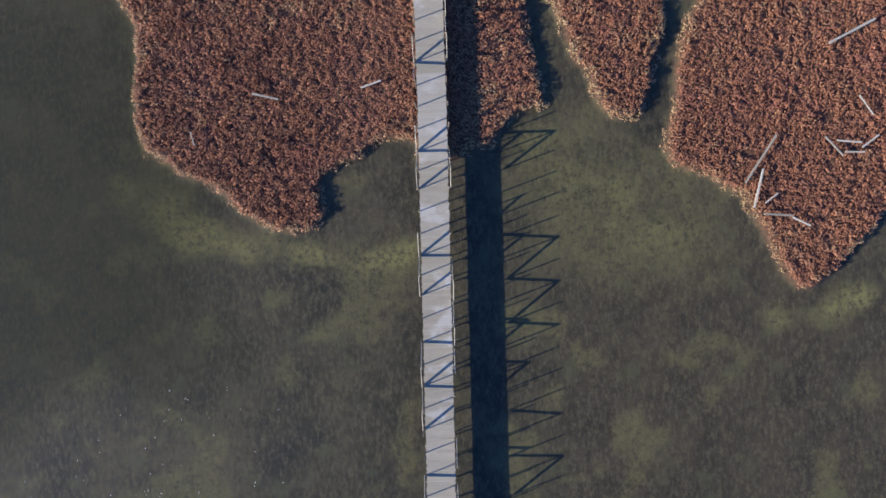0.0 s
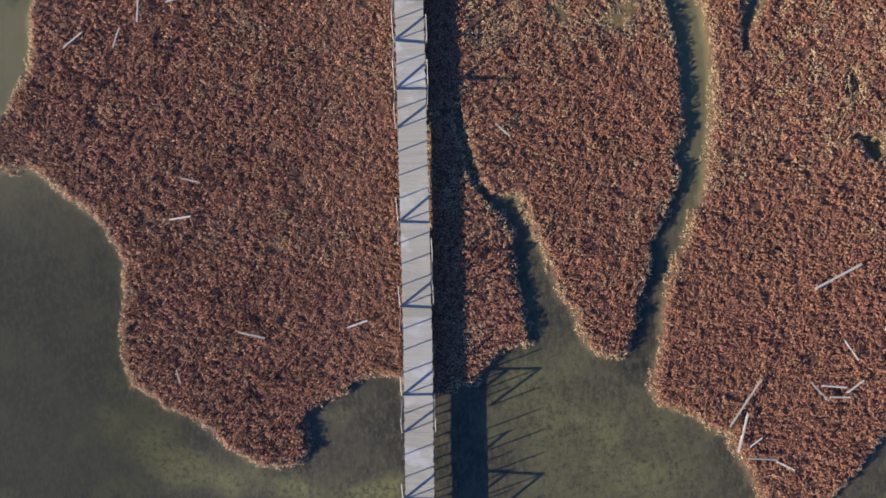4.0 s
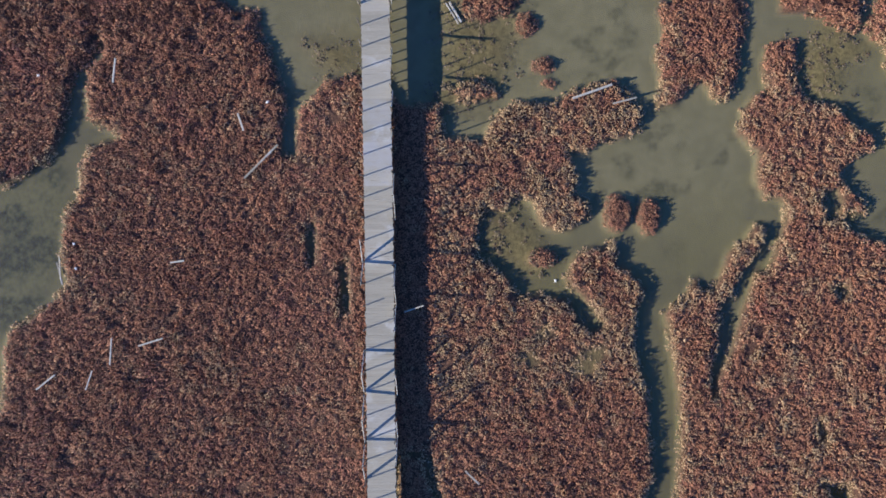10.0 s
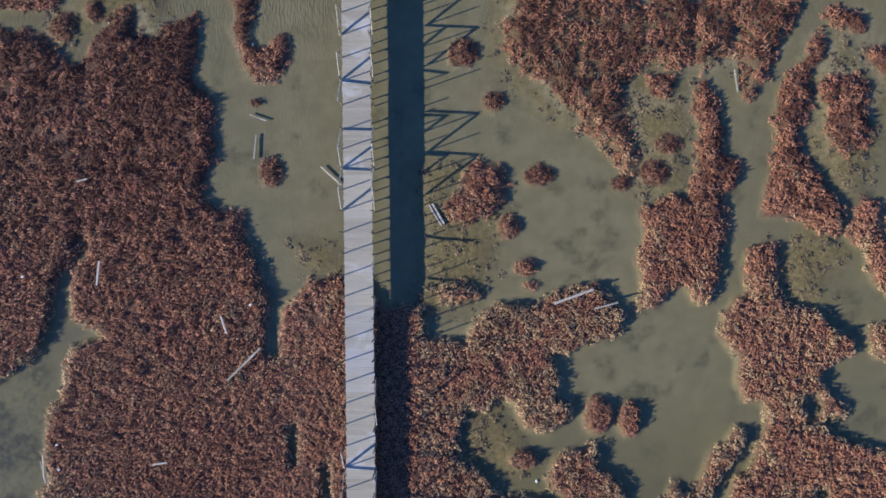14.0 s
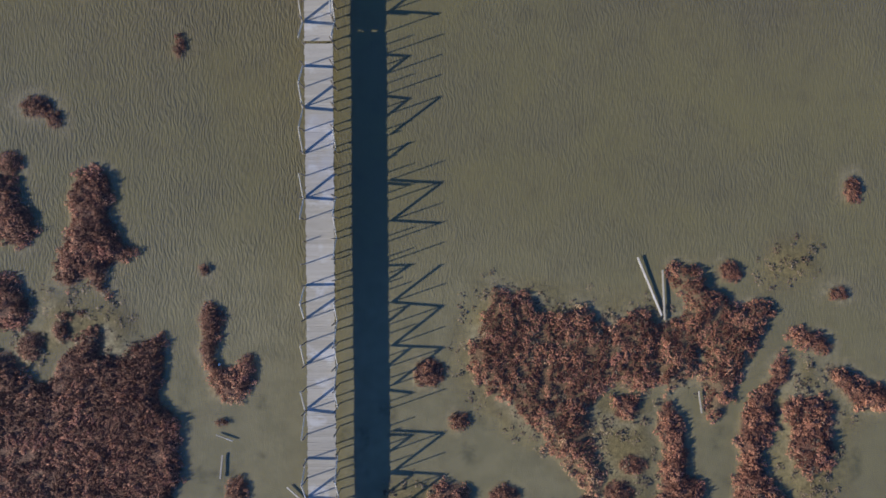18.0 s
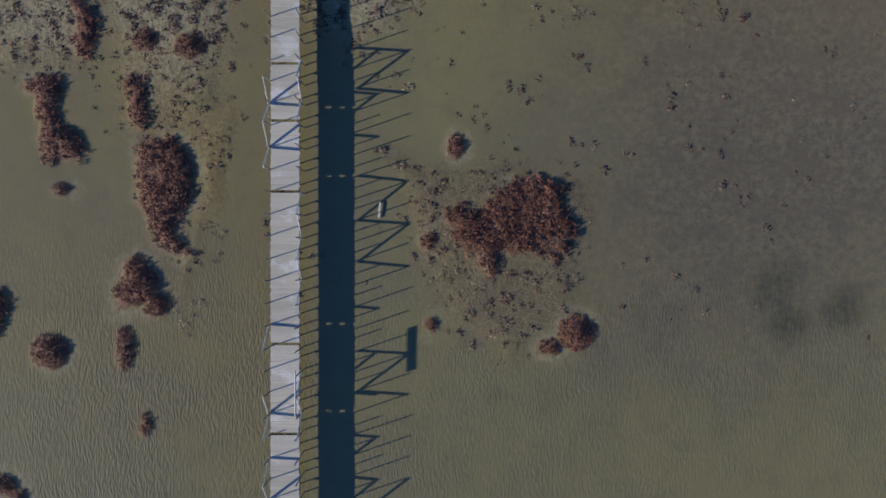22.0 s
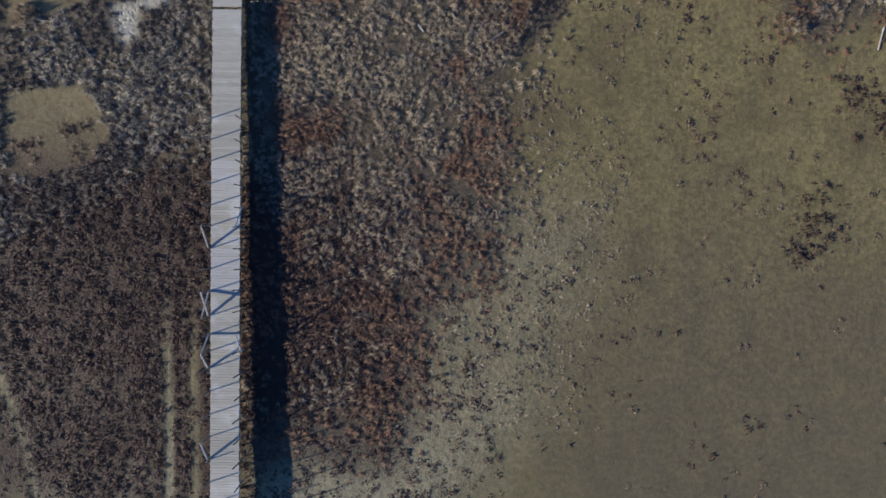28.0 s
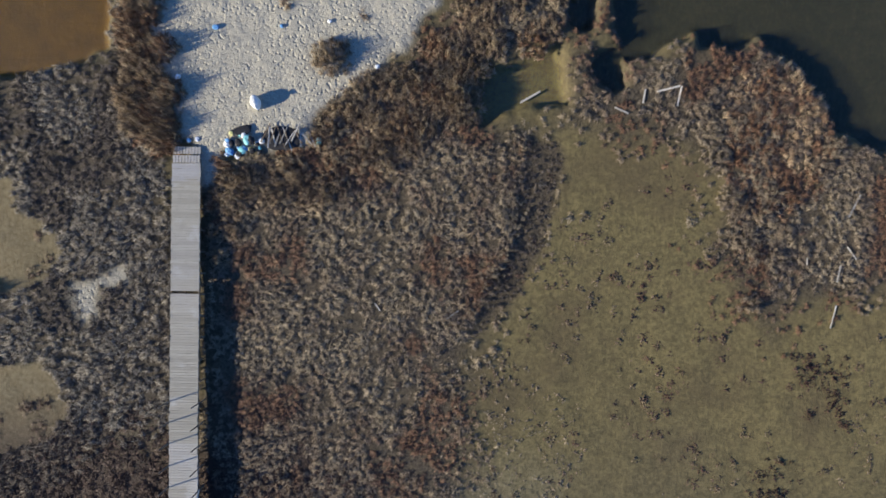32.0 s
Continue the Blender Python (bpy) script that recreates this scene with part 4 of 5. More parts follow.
    return z, {
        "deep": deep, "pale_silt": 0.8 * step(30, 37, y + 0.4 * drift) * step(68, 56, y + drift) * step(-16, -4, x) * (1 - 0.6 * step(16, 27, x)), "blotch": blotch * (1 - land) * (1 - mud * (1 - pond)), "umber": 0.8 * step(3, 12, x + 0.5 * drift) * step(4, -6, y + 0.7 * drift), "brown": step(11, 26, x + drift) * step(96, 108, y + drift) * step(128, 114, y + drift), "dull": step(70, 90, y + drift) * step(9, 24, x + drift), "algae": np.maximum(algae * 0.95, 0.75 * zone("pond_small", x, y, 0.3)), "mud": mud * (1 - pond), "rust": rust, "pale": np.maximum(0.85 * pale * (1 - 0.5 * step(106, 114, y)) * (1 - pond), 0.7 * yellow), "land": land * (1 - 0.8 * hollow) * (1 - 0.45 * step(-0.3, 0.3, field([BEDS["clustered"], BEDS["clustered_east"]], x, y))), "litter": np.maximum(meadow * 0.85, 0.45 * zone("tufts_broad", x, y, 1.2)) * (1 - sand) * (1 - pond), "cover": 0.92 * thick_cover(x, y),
        "sand": sand, "ripple": (0.40 + 0.35 * step(2, -2, x)) * open_water * (0.2 * step(40, 52, y) + 0.8 * step(53, 62, y + 0.5 * drift)) * step(90, 78, y) + 0.10 * mud, "pits": 0.4 * open_water + 1.2 * sparse * step(90, 98, y) + (0.9 + 0.4 * step(108, 120, y)) * mud + 0.8 * sand,
    }


def spread(near, far, pitch, limit):
    """Even steps where the camera looks, then ever longer ones out to the horizon."""
    steps, d = [], pitch
    while sum(steps) < limit:
        d *= 1.45
        steps.append(d)
    out = np.cumsum(steps)
    return np.concatenate([(near - out)[::-1], np.arange(near, far + pitch / 2, pitch), far + out])


def mesh_of(name, verts, faces, mat, size=3):
    """A mesh from arrays: faces all of one size."""
    me = bpy.data.meshes.new(name)
    me.vertices.add(len(verts))
    me.vertices.foreach_set("co", np.asarray(verts, np.float32).ravel())
    me.loops.add(faces.size)
    me.loops.foreach_set("vertex_index", faces.astype(np.int32).ravel())
    me.polygons.add(len(faces))
    me.polygons.foreach_set("loop_start", np.arange(0, faces.size, size, dtype=np.int32))
    me.polygons.foreach_set("loop_total", np.full(len(faces), size, np.int32))
    me.materials.append(mat)
    me.update(calc_edges=True)
    return me


def build_ground():
    gx, gy = spread(-31.0, 44.0, 0.27, 2500), spread(-20.0, 160.0, 0.27, 2500)
    x, y = (a.ravel() for a in np.meshgrid(gx, gy))
    z, shares = terrain(x, y)
    w, h = len(gx), len(gy)
    i = (np.arange(h - 1)[:, None] * w + np.arange(w - 1)).ravel()
    me = mesh_of("ground", np.stack([x, y, z], 1), np.stack([i, i + 1, i + w + 1, i + w], 1), GROUND, 4)
    me.polygons.foreach_set("use_smooth", np.ones(len(i), bool))
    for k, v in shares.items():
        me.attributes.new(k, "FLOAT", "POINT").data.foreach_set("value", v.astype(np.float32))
    tagged(new("ground", me), "olive silt, mud and sandy ground of the salt marsh", "ground", kind="structure")
    gx, gy = spread(-31.0, 44.0, 1.0, 2400), spread(-20.0, 160.0, 1.0, 2400)
    x, y = (a.ravel() for a in np.meshgrid(gx, gy))
    z, shares = terrain(x, y)
    w, h = len(gx), len(gy)
    i = (np.arange(h - 1)[:, None] * w + np.arange(w - 1)).ravel()
    me = mesh_of("water", np.stack([x, y, 0 * x], 1), np.stack([i, i + 1, i + w + 1, i + w], 1), WATER, 4)
    me.attributes.new("depth", "FLOAT", "POINT").data.foreach_set("value", np.maximum(-z, 0).astype(np.float32))
    tagged(new("water", me), "shallow still greenish marsh water with faint ripples", "water", kind="structure")


build_ground()


# ---- plants ----
def dome_shape(stems, thick, seed, short=0.5, fan=0.6):
    """One bushy clump, 1 wide and 1 high: stubby three-sided shoots that stand out from a dome. Verts (stems*4, 3)."""
    r = np.random.default_rng(seed)
    ang, up = r.random(stems) * 2 * np.pi, 1 - 0.80 * r.random(stems)
    flat = np.sqrt(1 - up * up)
    out = np.stack([flat * np.cos(ang), flat * np.sin(ang), up], 1)
    size = (0.82 + 0.36 * r.random(stems))[:, None]
    tip = out * size * (0.5, 0.5, 1.0)
    way = out * (fan, fan, 1.2) + (r.random((stems, 3)) - 0.5) * (0.9, 0.9, 0.2)
    way /= np.linalg.norm(way, axis=1)[:, None]
    foot = tip - way * short * (0.7, 0.7, 1.0) * (0.6 + 0.8 * r.random(stems))[:, None]
    turn = r.random(stems) * 2 * np.pi
    v = np.zeros((stems, 4, 3))
    for k in range(3):
        a = turn + k * 2 * np.pi / 3
        v[:, k] = foot + thick * np.stack([np.cos(a), np.sin(a), -0.3 * np.cos(a) * out[:, 0]], 1)
    v[:, 3] = tip
    v[:, :, 2] = np.maximum(v[:, :, 2], -0.05)
    return v.reshape(-1, 3)


STEM_FACES = np.array([(0, 1, 3), (1, 2, 3), (2, 0, 3)])


def plant_mesh(name, places, width, height, tone, mat, shapes):
    """All the clumps of one bed as one mesh."""
    verts, tones = [], []
    pick = rng.integers(0, len(shapes), len(places))
    turn = rng.random(len(places)) * 2 * np.pi
    for k, shape in enumerate(shapes):
        m = pick == k
        if not m.any():
            continue
        c, s, w = np.cos(turn[m])[:, None], np.sin(turn[m])[:, None], width[m][:, None]
        vx, vy = shape[:, 0] * c - shape[:, 1] * s, shape[:, 0] * s + shape[:, 1] * c
        p = places[m]
        v = np.stack([p[:, :1] + vx * w, p[:, 1:2] + vy * w, p[:, 2:] - 0.03 + (shape[:, 2] * height[m][:, None])], 2)
        verts.append(v.reshape(-1, 3))
        tones.append(np.repeat(tone[m], len(shape)))
    v = np.concatenate(verts)
    n = len(v) // 4
    faces = (np.arange(n)[:, None, None] * 4 + STEM_FACES).reshape(-1, 3)
    me = mesh_of(name, v, faces, mat)
    me.attributes.new("tone", "FLOAT", "POINT").data.foreach_set("value", np.concatenate(tones).astype(np.float32))
    return me


def scatter(x0, x1, y0, y1, gap):
    nx, ny = int((x1 - x0) / gap) + 1, int((y1 - y0) / gap) + 1
    x, y = np.meshgrid(x0 + gap * np.arange(nx), y0 + gap * np.arange(ny))
    x, y = x + (np.arange(ny)[:, None] % 2) * gap / 2, y + 0
    x, y = x.ravel() + (rng.random(x.size) - 0.5) * gap * 0.8, y.ravel() + (rng.random(x.size) - 0.5) * gap * 0.8
    return x, y


BUSHY = [dome_shape(15, 0.094, 10 + k, 0.40) for k in range(10)]
SMALL = [dome_shape(10, 0.12, 40 + k, 0.55) for k in range(8)]
SCRUB = [dome_shape(20, 0.036, 70 + k, 0.85, 1.1) for k in range(10)]
deck_line = ((-40, 0.0), (-14, 0.0), (8, 0.32), (35, 0.38), (55, 0.32), (82, 0.26), (100, 0.22), (125, 0.03), (145, 0.0))


def deck_x(y):
    return np.interp(y, [p[0] for p in deck_line], [p[1] for p in deck_line])


taken = []


def bed_of_glasswort(name, poly, label, gap=0.26, gaps=0.0, tan=1.0, lift=0.0):
    p = np.array(poly)
    x, y = scatter(max(p[:, 0].min() - 0.5, -31), min(p[:, 0].max() + 0.5, 44), p[:, 1].min() - 0.5, p[:, 1].max() + 0.5, gap)
    d = depth_inside(poly, x, y)
    whole = np.maximum(field(BEDS.values(), x, y), d) + wobble(x, y) * 0.4
    for k in POOLS:
        whole = np.minimum(whole, -field([ZONES[k]], x, y))
    keep = (d > -0.3) & (whole > -0.2)
    for other in taken:
        keep &= depth_inside(other, x, y) < -0.25
    # bushes: each with its own height and shade, dying back here and there
    far, cx, cy, own = bushes(x, y, 0.62, 1)
    broad, bx, by, big = bushes(x, y, 1.5, 5)
    keep &= (own > 0.015 + 0.02 * step(38, 52, y) + gaps) | (far < 0.16)
    keep &= far < 0.82 - 0.14 * step(40, 52, y) - 0.8 * gaps
    keep &= whole + (own - 0.5) * 0.5 > -0.02
    keep &= rng.random(len(x)) > 0.7 * thinned(x, y)
    taken.append(poly)
    x, y, whole, far, own, big, broad = (v[keep] for v in (x, y, whole, far, own, big, broad))
    if not len(x):
        return
    z, shares = terrain(x, y)
    rim = step(0.55, 0.0, whole) * (0.65 - 0.50 * step(32, 48, y))
    patch = soft_noise(x, y, 5.0, 3)
    tone = lift - 0.13 + 0.13 * step(3, 9, x) * step(36, 44, y) - 0.20 * step(40, 50, y) - 0.10 * step(48, 58, y) - 0.30 * step(64, 76, y) - 0.04 * step(24, 14, y) + 0.33 * step(62, 44, y + 7 * step(2, 10, x)) + 0.16 * step(8, 18, y) * step(50, 40, y) + 0.26 * tan * step(0.40, 0.75, patch) + 0.75 * rim + (rng.random(len(x)) - 0.5) * 0.16 + (own - 0.5) * (0.30 + 0.45 * step(40, 50, y))
    height = (0.18 + 0.06 * own + 0.12 * step(0.55, 0.95, big) * step(0.55, 0.1, broad)) * (0.85 + 0.3 * rng.random(len(x))) * (1.06 - 0.34 * far * far / 0.4) * (1 - 0.35 * rim)
    hollow = thinned(x, y)
    tone, height = tone + 0.35 * hollow, height * (1 - 0.55 * hollow)
    height *= 1.25 * (1 - 0.12 * step(44, 56, y)) * (1 - 0.30 * step(8, 3, abs(x)))
    me = plant_mesh(name, np.stack([x, y, z], 1), gap * (1.5 + 0.5 * rng.random(len(x))), height, tone, GLASSWORT, BUSHY)
    tagged(new(name, me), label, "glasswort", "glasswort beds", "stuff")


for key, poly in BEDS.items():
    small = np.ptp(np.array(poly), axis=0).max() < 9
    bed_of_glasswort("glasswort_mound" if small else "glasswort_bed", poly,
                     "low mound of reddish glasswort standing in shallow water" if small else "dense bed of red-brown glasswort with dry tan edges",
                     0.26, *{"clustered": (0.05, 1.2, 0.04), "clustered_east": (0.03, 1.2, 0.04), "tongue_middle": (0.0, 1.0, 0.10), "south_west": (0.0, 0.7, -0.08), "north_west": (0.0, 0.3, -0.08), "far_west": (0.0, 0.2, -0.06), "west": (0.0, 0.6, -0.18), "east": (0.0, 0.5, -0.04), "east_south": (0.0, 0.2, -0.05), "east_north": (0.0, 0.5, -0.06), "tongue_south": (0.0, 0.6, -0.05), "tongue_north": (0.0, 1.0, 0.10), "strip_north": (0.0, 1.0, 0.05)}.get(key, (0.0, 1.0)))

for cx, cy, a, b in TUSSOCKS:
    x, y = scatter(cx - a - 0.2, cx + a + 0.2, cy - b - 0.2, cy + b + 0.2, 0.2)
    inside = 1 - np.hypot((x - cx) / a, (y - cy) / b) + wobble(x, y) * 0.5
    keep = inside > 0
    x, y, inside = x[keep], y[keep], inside[keep]
    if not len(x):
        continue
    z, shares = terrain(x, y)
    me = plant_mesh("glasswort_tussock", np.stack([x, y, np.maximum(z, 0.0)], 1), 0.24 + 0.12 * rng.random(len(x)),
                    (0.13 + 0.12 * rng.random(len(x))) * (0.55 + 0.6 * np.clip(inside, 0, 0.8)), -0.42 + 0.45 * rng.random(len(x)) + 0.40 * float(cy < 48) - 0.25 * float(cy > 70), GLASSWORT, BUSHY)
    around = [(cx + 0.85 * a * math.cos(q), cy + 0.85 * b * math.sin(q), -0.12) for q in np.arange(12) * math.pi / 6]
    base = mesh_of("root_mound", [(cx, cy, 0.13), *around], np.array([(0, 1 + k, 1 + (k + 1) % 12) for k in range(12)]), GROUND)
    base.attributes.new("land", "FLOAT", "POINT").data.foreach_set("value", np.ones(13, np.float32))
    tussock = tagged(new("glasswort_tussock"), "small rounded tussock of reddish glasswort in shallow water", "tussock", "single tussocks")
    tussock.location = (cx, cy, 0)
    for kind, mesh in (("foliage", me), ("root_mound", base)):
        mesh.transform(Matrix.Translation((-cx, -cy, 0)))
        ob = new(kind, mesh)
        ob.parent = tussock
        tagged(ob, "" if kind == "foliage" else "dark peaty root mound")


def meadow(name, label, category, zones, gap, wide, tall, mat, shapes, density, tone_at, without=(), soft=0.9, grow=None, bush=0.55, rough=1.0):
    p = np.concatenate([np.array(ZONES[k]) for k in zones])
    x, y = scatter(max(p[:, 0].min(), -31), min(p[:, 0].max(), 44), p[:, 1].min(), min(p[:, 1].max(), 156), gap)
    share = np.maximum.reduce([zone(k, x, y, soft) for k in zones])
    for k in without:
        share = share * (1 - zone(k, x, y, 0.3))
    keep = rng.random(len(x)) < share * density(x, y)
    x, y = x[keep], y[keep]
    z, shares = terrain(x, y)
    keep = (shares["land"] < 1.1) & (z > -0.12)
    x, y, z = x[keep], y[keep], z[keep]
    tall = tall * (grow(x, y) if grow else 1.0)
    far, cx, cy, own = bushes(x, y, bush, 3)
    high = tall * (0.25 + 0.55 * soft_noise(x + 5, y, 0.9, 2) + 0.40 * (0.5 + (own - 0.5) * rough)) * (1.15 - 0.8 * rough * far * far / 0.4) * (0.8 + 0.4 * rng.random(len(x)))
    me = plant_mesh(name, np.stack([x, y, z], 1), wide * (0.7 + 0.6 * rng.random(len(x))), np.maximum(high, 0.04),
                    tone_at(x, y) + (rng.random(len(x)) - 0.5) * 0.2 + (own - 0.5) * 0.5 * rough, mat, shapes)
    return tagged(new(name, me), label, category, kind="stuff")


def patchy(low, high, scale, seed):
    return lambda x, y: step(low, high, soft_noise(x + seed, y - seed, scale, 3))


# thicker patches of tufts on the mud: place and radius
PATCHES = [(26.3, 139.1, 1.4), (28.6, 138.6, 1.6), (22.8, 136.6, 1.7), (24.4, 134.5, 1.4), (26.2, 134.9, 1.0), (22.2, 131.1, 1.4), (26.3, 127.0, 1.5), (21.0, 124.8, 0.6), (31.6, 131.2, 1.9), (26.9, 120.5, 1.0), (29.9, 135.1, 1.9), (23.7, 138.2, 1.0), (27.1, 128.0, 1.0), (34.9, 120.6, 1.3), (20.9, 133.4, 1.3), (22.0, 101.0, 2.5), (25.5, 99.0, 1.8), (28.0, 102.0, 1.5), (24.0, 104.0, 1.2), (30.0, 105.0, 2.0), (33.0, 103.0, 1.5), (31.0, 110.0, 2.0), (27.0, 108.0, 1.2)]


def few(x, y):
    near = np.zeros(x.shape)
    for cx, cy, r in PATCHES:
        near = np.maximum(near, step(1.25, 0.4, np.hypot(x - cx, (y - cy) * 1.5) / r + 1.2 * wobble(x, y)))
    far, cx, cy, own = bushes(x, y, 0.62, 9)
    return step(0.50, 0.30, far) * step(0.35, 0.5, own) * np.maximum(near, 0.8 * step(0.55 - 0.05 * step(118, 128, y), 0.64, soft_noise(x + 70, y, 1.6, 3)) * (0.25 + 0.75 * step(110, 122, y)))


ZONES["open_mud"] = [(-12, 84), (44, 78), (44, 140), (10, 140), (-12, 100)]
meadow("mud_tufts", "scattered small dark tufts on wet mud", "tufts", SPARSE, 0.24, 0.52, 0.14, TUFT, BUSHY,
       tuft_density, lambda x, y: 0.7 * step(0.62, 0.95, soft_noise(x + 5, y - 5, 4.0, 3)) * (1 - thick_cover(x, y)) - 0.25 * thick_cover(x, y) - 0.05 + 0.45 * step(95, 86, y) + 0.4 * step(66, 60, y), ("sand", "mud_left_a", "mud_left_b"), 1.4,
       lambda x, y: 1 + 0.45 * thick_cover(x, y))
ZONES["wedge"] = [(13.3, 128.6), (15.8, 129.6), (19.7, 127.7), (22.6, 124.9), (21.8, 119.1), (19.9, 112.6), (18.7, 109.4), (9.7, 109.3), (11.5, 115.7), (13.7, 122.2)]
meadow("sparse_grass", "thin grey-brown tufts of grass on pale mud", "tufts", ("wedge",), 0.25, 0.42, 0.13, GRASS, SMALL,
       lambda x, y: 0.62 * step(0.30, 0.55, soft_noise(x + 21, y, 0.75, 3)), lambda x, y: 0.1 + 0.5 * step(0.3, 0.7, soft_noise(x, y - 31, 2.0, 3)), ("dark_band",), 2.6, None, 0.45)
meadow("stray_tufts", "few stray tufts on the open mud", "tufts", ("open_mud",), 0.22, 0.50, 0.13, TUFT, BUSHY, few, lambda x, y: 0.15 + 0.6 * step(0.3, 0.8, soft_noise(x + 5, y - 5, 4.0, 3)), ("sand", *PONDS), 2.0)
meadow("red_mats", "low red-brown glasswort mats on the open mud", "glasswort", ("red_a", "red_b"), 0.24, 0.40, 0.20, TUFT, BUSHY,
       lambda x, y: 0.95 * step(0.25, 0.5, soft_noise(x, y, 1.2, 2)), lambda x, y: -0.2 + 0 * x)
meadow("dry_grass", "grey-brown dry grass and scrub on the marsh edge", "grass",
       ("grass_right", "grass_top", "reeds_east", "pond_bank"), 0.27, 0.62, 0.30, GRASS, SCRUB,
       lambda x, y: (0.5 + 0.5 * step(0.35, 0.55, soft_noise(x, y + 40, 2.2, 3))) * step(104, 126, y + 6 * soft_noise(x, y, 3.0)) * step(0.22, 0.34, soft_noise(x - 8, y, 0.8, 2)), lambda x, y: 1.1 * step(0.25, 0.75, soft_noise(x + 15, y - 15, 2.6, 3)) - 0.27 - 0.45 * step(131, 124, y + 5 * soft_noise(x, y + 3, 3.0)) * step(18, 8, x), ("sand", "dark_band", *PONDS), 2.4, None, 0.6, 0.45)
# dark grass colour stands in for the shadow of the ridge
meadow("ditch_grass", "low grass in a shallow dip, coloured dark for the ridge's shade", "grass", ("dark_band",), 0.27, 0.42, 0.34, SHRUB, SCRUB, lambda x, y: 0.8 + 0 * x, patchy(0.6, 0.9, 2.0, 3), (), 0.4)
ZONES["ridge"] = [(18.6, 142.2), (19.3, 142.0), (18.9, 138.8), (18.6, 136.0), (17.4, 133.4), (16.2, 131.0), (15.8, 131.3), (16.7, 133.8), (17.8, 136.2), (18.1, 139.1)]
meadow("bank_grass", "taller tan grass on the ridge beside the shaded strip", "grass", ("ridge",), 0.26, 0.42, 0.42, GRASS, SCRUB, lambda x, y: 1.0 + 0 * x, patchy(0.3, 0.7, 2.0, 3), (), 0.3)
meadow("grey_scrub", "low grey leafless scrub beside the boardwalk", "scrub", ("shrub_left", "shrub_left_top"), 0.29, 0.66, 0.40, SHRUB, SCRUB,
       lambda x, y: 0.6 + 0.4 * step(0.35, 0.55, soft_noise(x, y + 40, 2.2, 3)), patchy(0.35, 0.7, 2.5, 25), ("sand", "sand_patch", "mud_left_a", "mud_left_b", *PONDS), 0.9, None, 0.6, 0.5)
meadow("rusty_reeds", "rust-brown dry reeds by the dark pond", "reeds", ("rusty_reeds",), 0.28, 0.62, 0.45, RUSTY, SCRUB,
       lambda x, y: 0.8 + 0 * x, patchy(0.35, 0.7, 2.0, 35), PONDS)


# ---- the boardwalk ----
def box(bm, size, m):
    """A box with slightly worn edges is cheap enough left plain; size in metres, centred on the pose m."""
    return bmesh.ops.create_cube(bm, size=1, matrix=m @ Matrix.Diagonal((*size, 1)))["verts"]


def part(name, bm, material, parent, label=""):
    me = bpy.data.meshes.new(name)
    bm.to_mesh(me)
    bm.free()
    me.materials.append(material)
    ob = new(name, me)
    ob.parent = parent
    return tagged(ob, label)


def piece(name, me, parent, m, label=""):
    ob = new(name, me)
    ob.parent = parent
    ob.matrix_local = m
    return tagged(ob, label)


def worn_box(name, size, material, bevel=0.008):
    bm = bmesh.new()
    box(bm, size, Matrix())
    bmesh.ops.bevel(bm, geom=bm.edges[:], offset=bevel, segments=1, affect="EDGES")
    me = bpy.data.meshes.new(name)
    bm.to_mesh(me)
    bm.free()
    me.materials.append(material)
    return me


DECK, WIDE, BAY, RAIL = 0.965, 1.60, 1.22, 1.10
FIRST, LAST = -22.0, 140.0
boardwalk = tagged(new("boardwalk"), "long weathered timber boardwalk on posts with broken braced railings", "boardwalk")
GAPS = (79.75, 74.7, 95.4, 92.1, 88.2, 132.73)

PITCH = 0.152
plank_meshes = [worn_box("plank", (WIDE, w, 0.035), PLANK, 0.003) for w in (0.143, 0.144, 0.145, 0.147)]
rest_v, rest_f = [], []
cube = np.array([(x, y, z) for x in (-0.5, 0.5) for y in (-0.5, 0.5) for z in (-0.5, 0.5)])
CUBE_FACES = np.array([(0, 1, 3, 2), (4, 6, 7, 5), (0, 4, 5, 1), (2, 3, 7, 6), (0, 2, 6, 4), (1, 5, 7, 3)])
y = FIRST
while y < LAST:
    gone = min(abs(y - g) for g in GAPS)
    y += PITCH
    if gone < PITCH * 0.55:
        continue
    dx, dz, dw = rng.normal(0, 0.014), rng.normal(0, 0.0015), rng.normal(0, 0.014)
    m = pose(deck_x(y) + dx, y, DECK - 0.018 + dz, rng.normal(0, 0.25), rng.normal(0, 0.2), rng.normal(0, 0.2))
    if 96 < y:
        piece("plank", plank_meshes[rng.integers(4)], boardwalk, m)
    else:
        c = cube * (WIDE + dw, 0.1485, 0.035)
        rest_f.append(CUBE_FACES + 8 * len(rest_v))
        rest_v.append(c @ np.array(m.to_3x3()).T + np.array(m.translation))
deck = new("deck_planks", mesh_of("deck_planks", np.concatenate(rest_v), np.concatenate(rest_f), PLANKS, 4))
deck.data.polygons.foreach_set("use_smooth", np.zeros(len(deck.data.polygons), bool))
deck.parent = boardwalk
tagged(deck, "sun-bleached cross planks", kind="stuff")

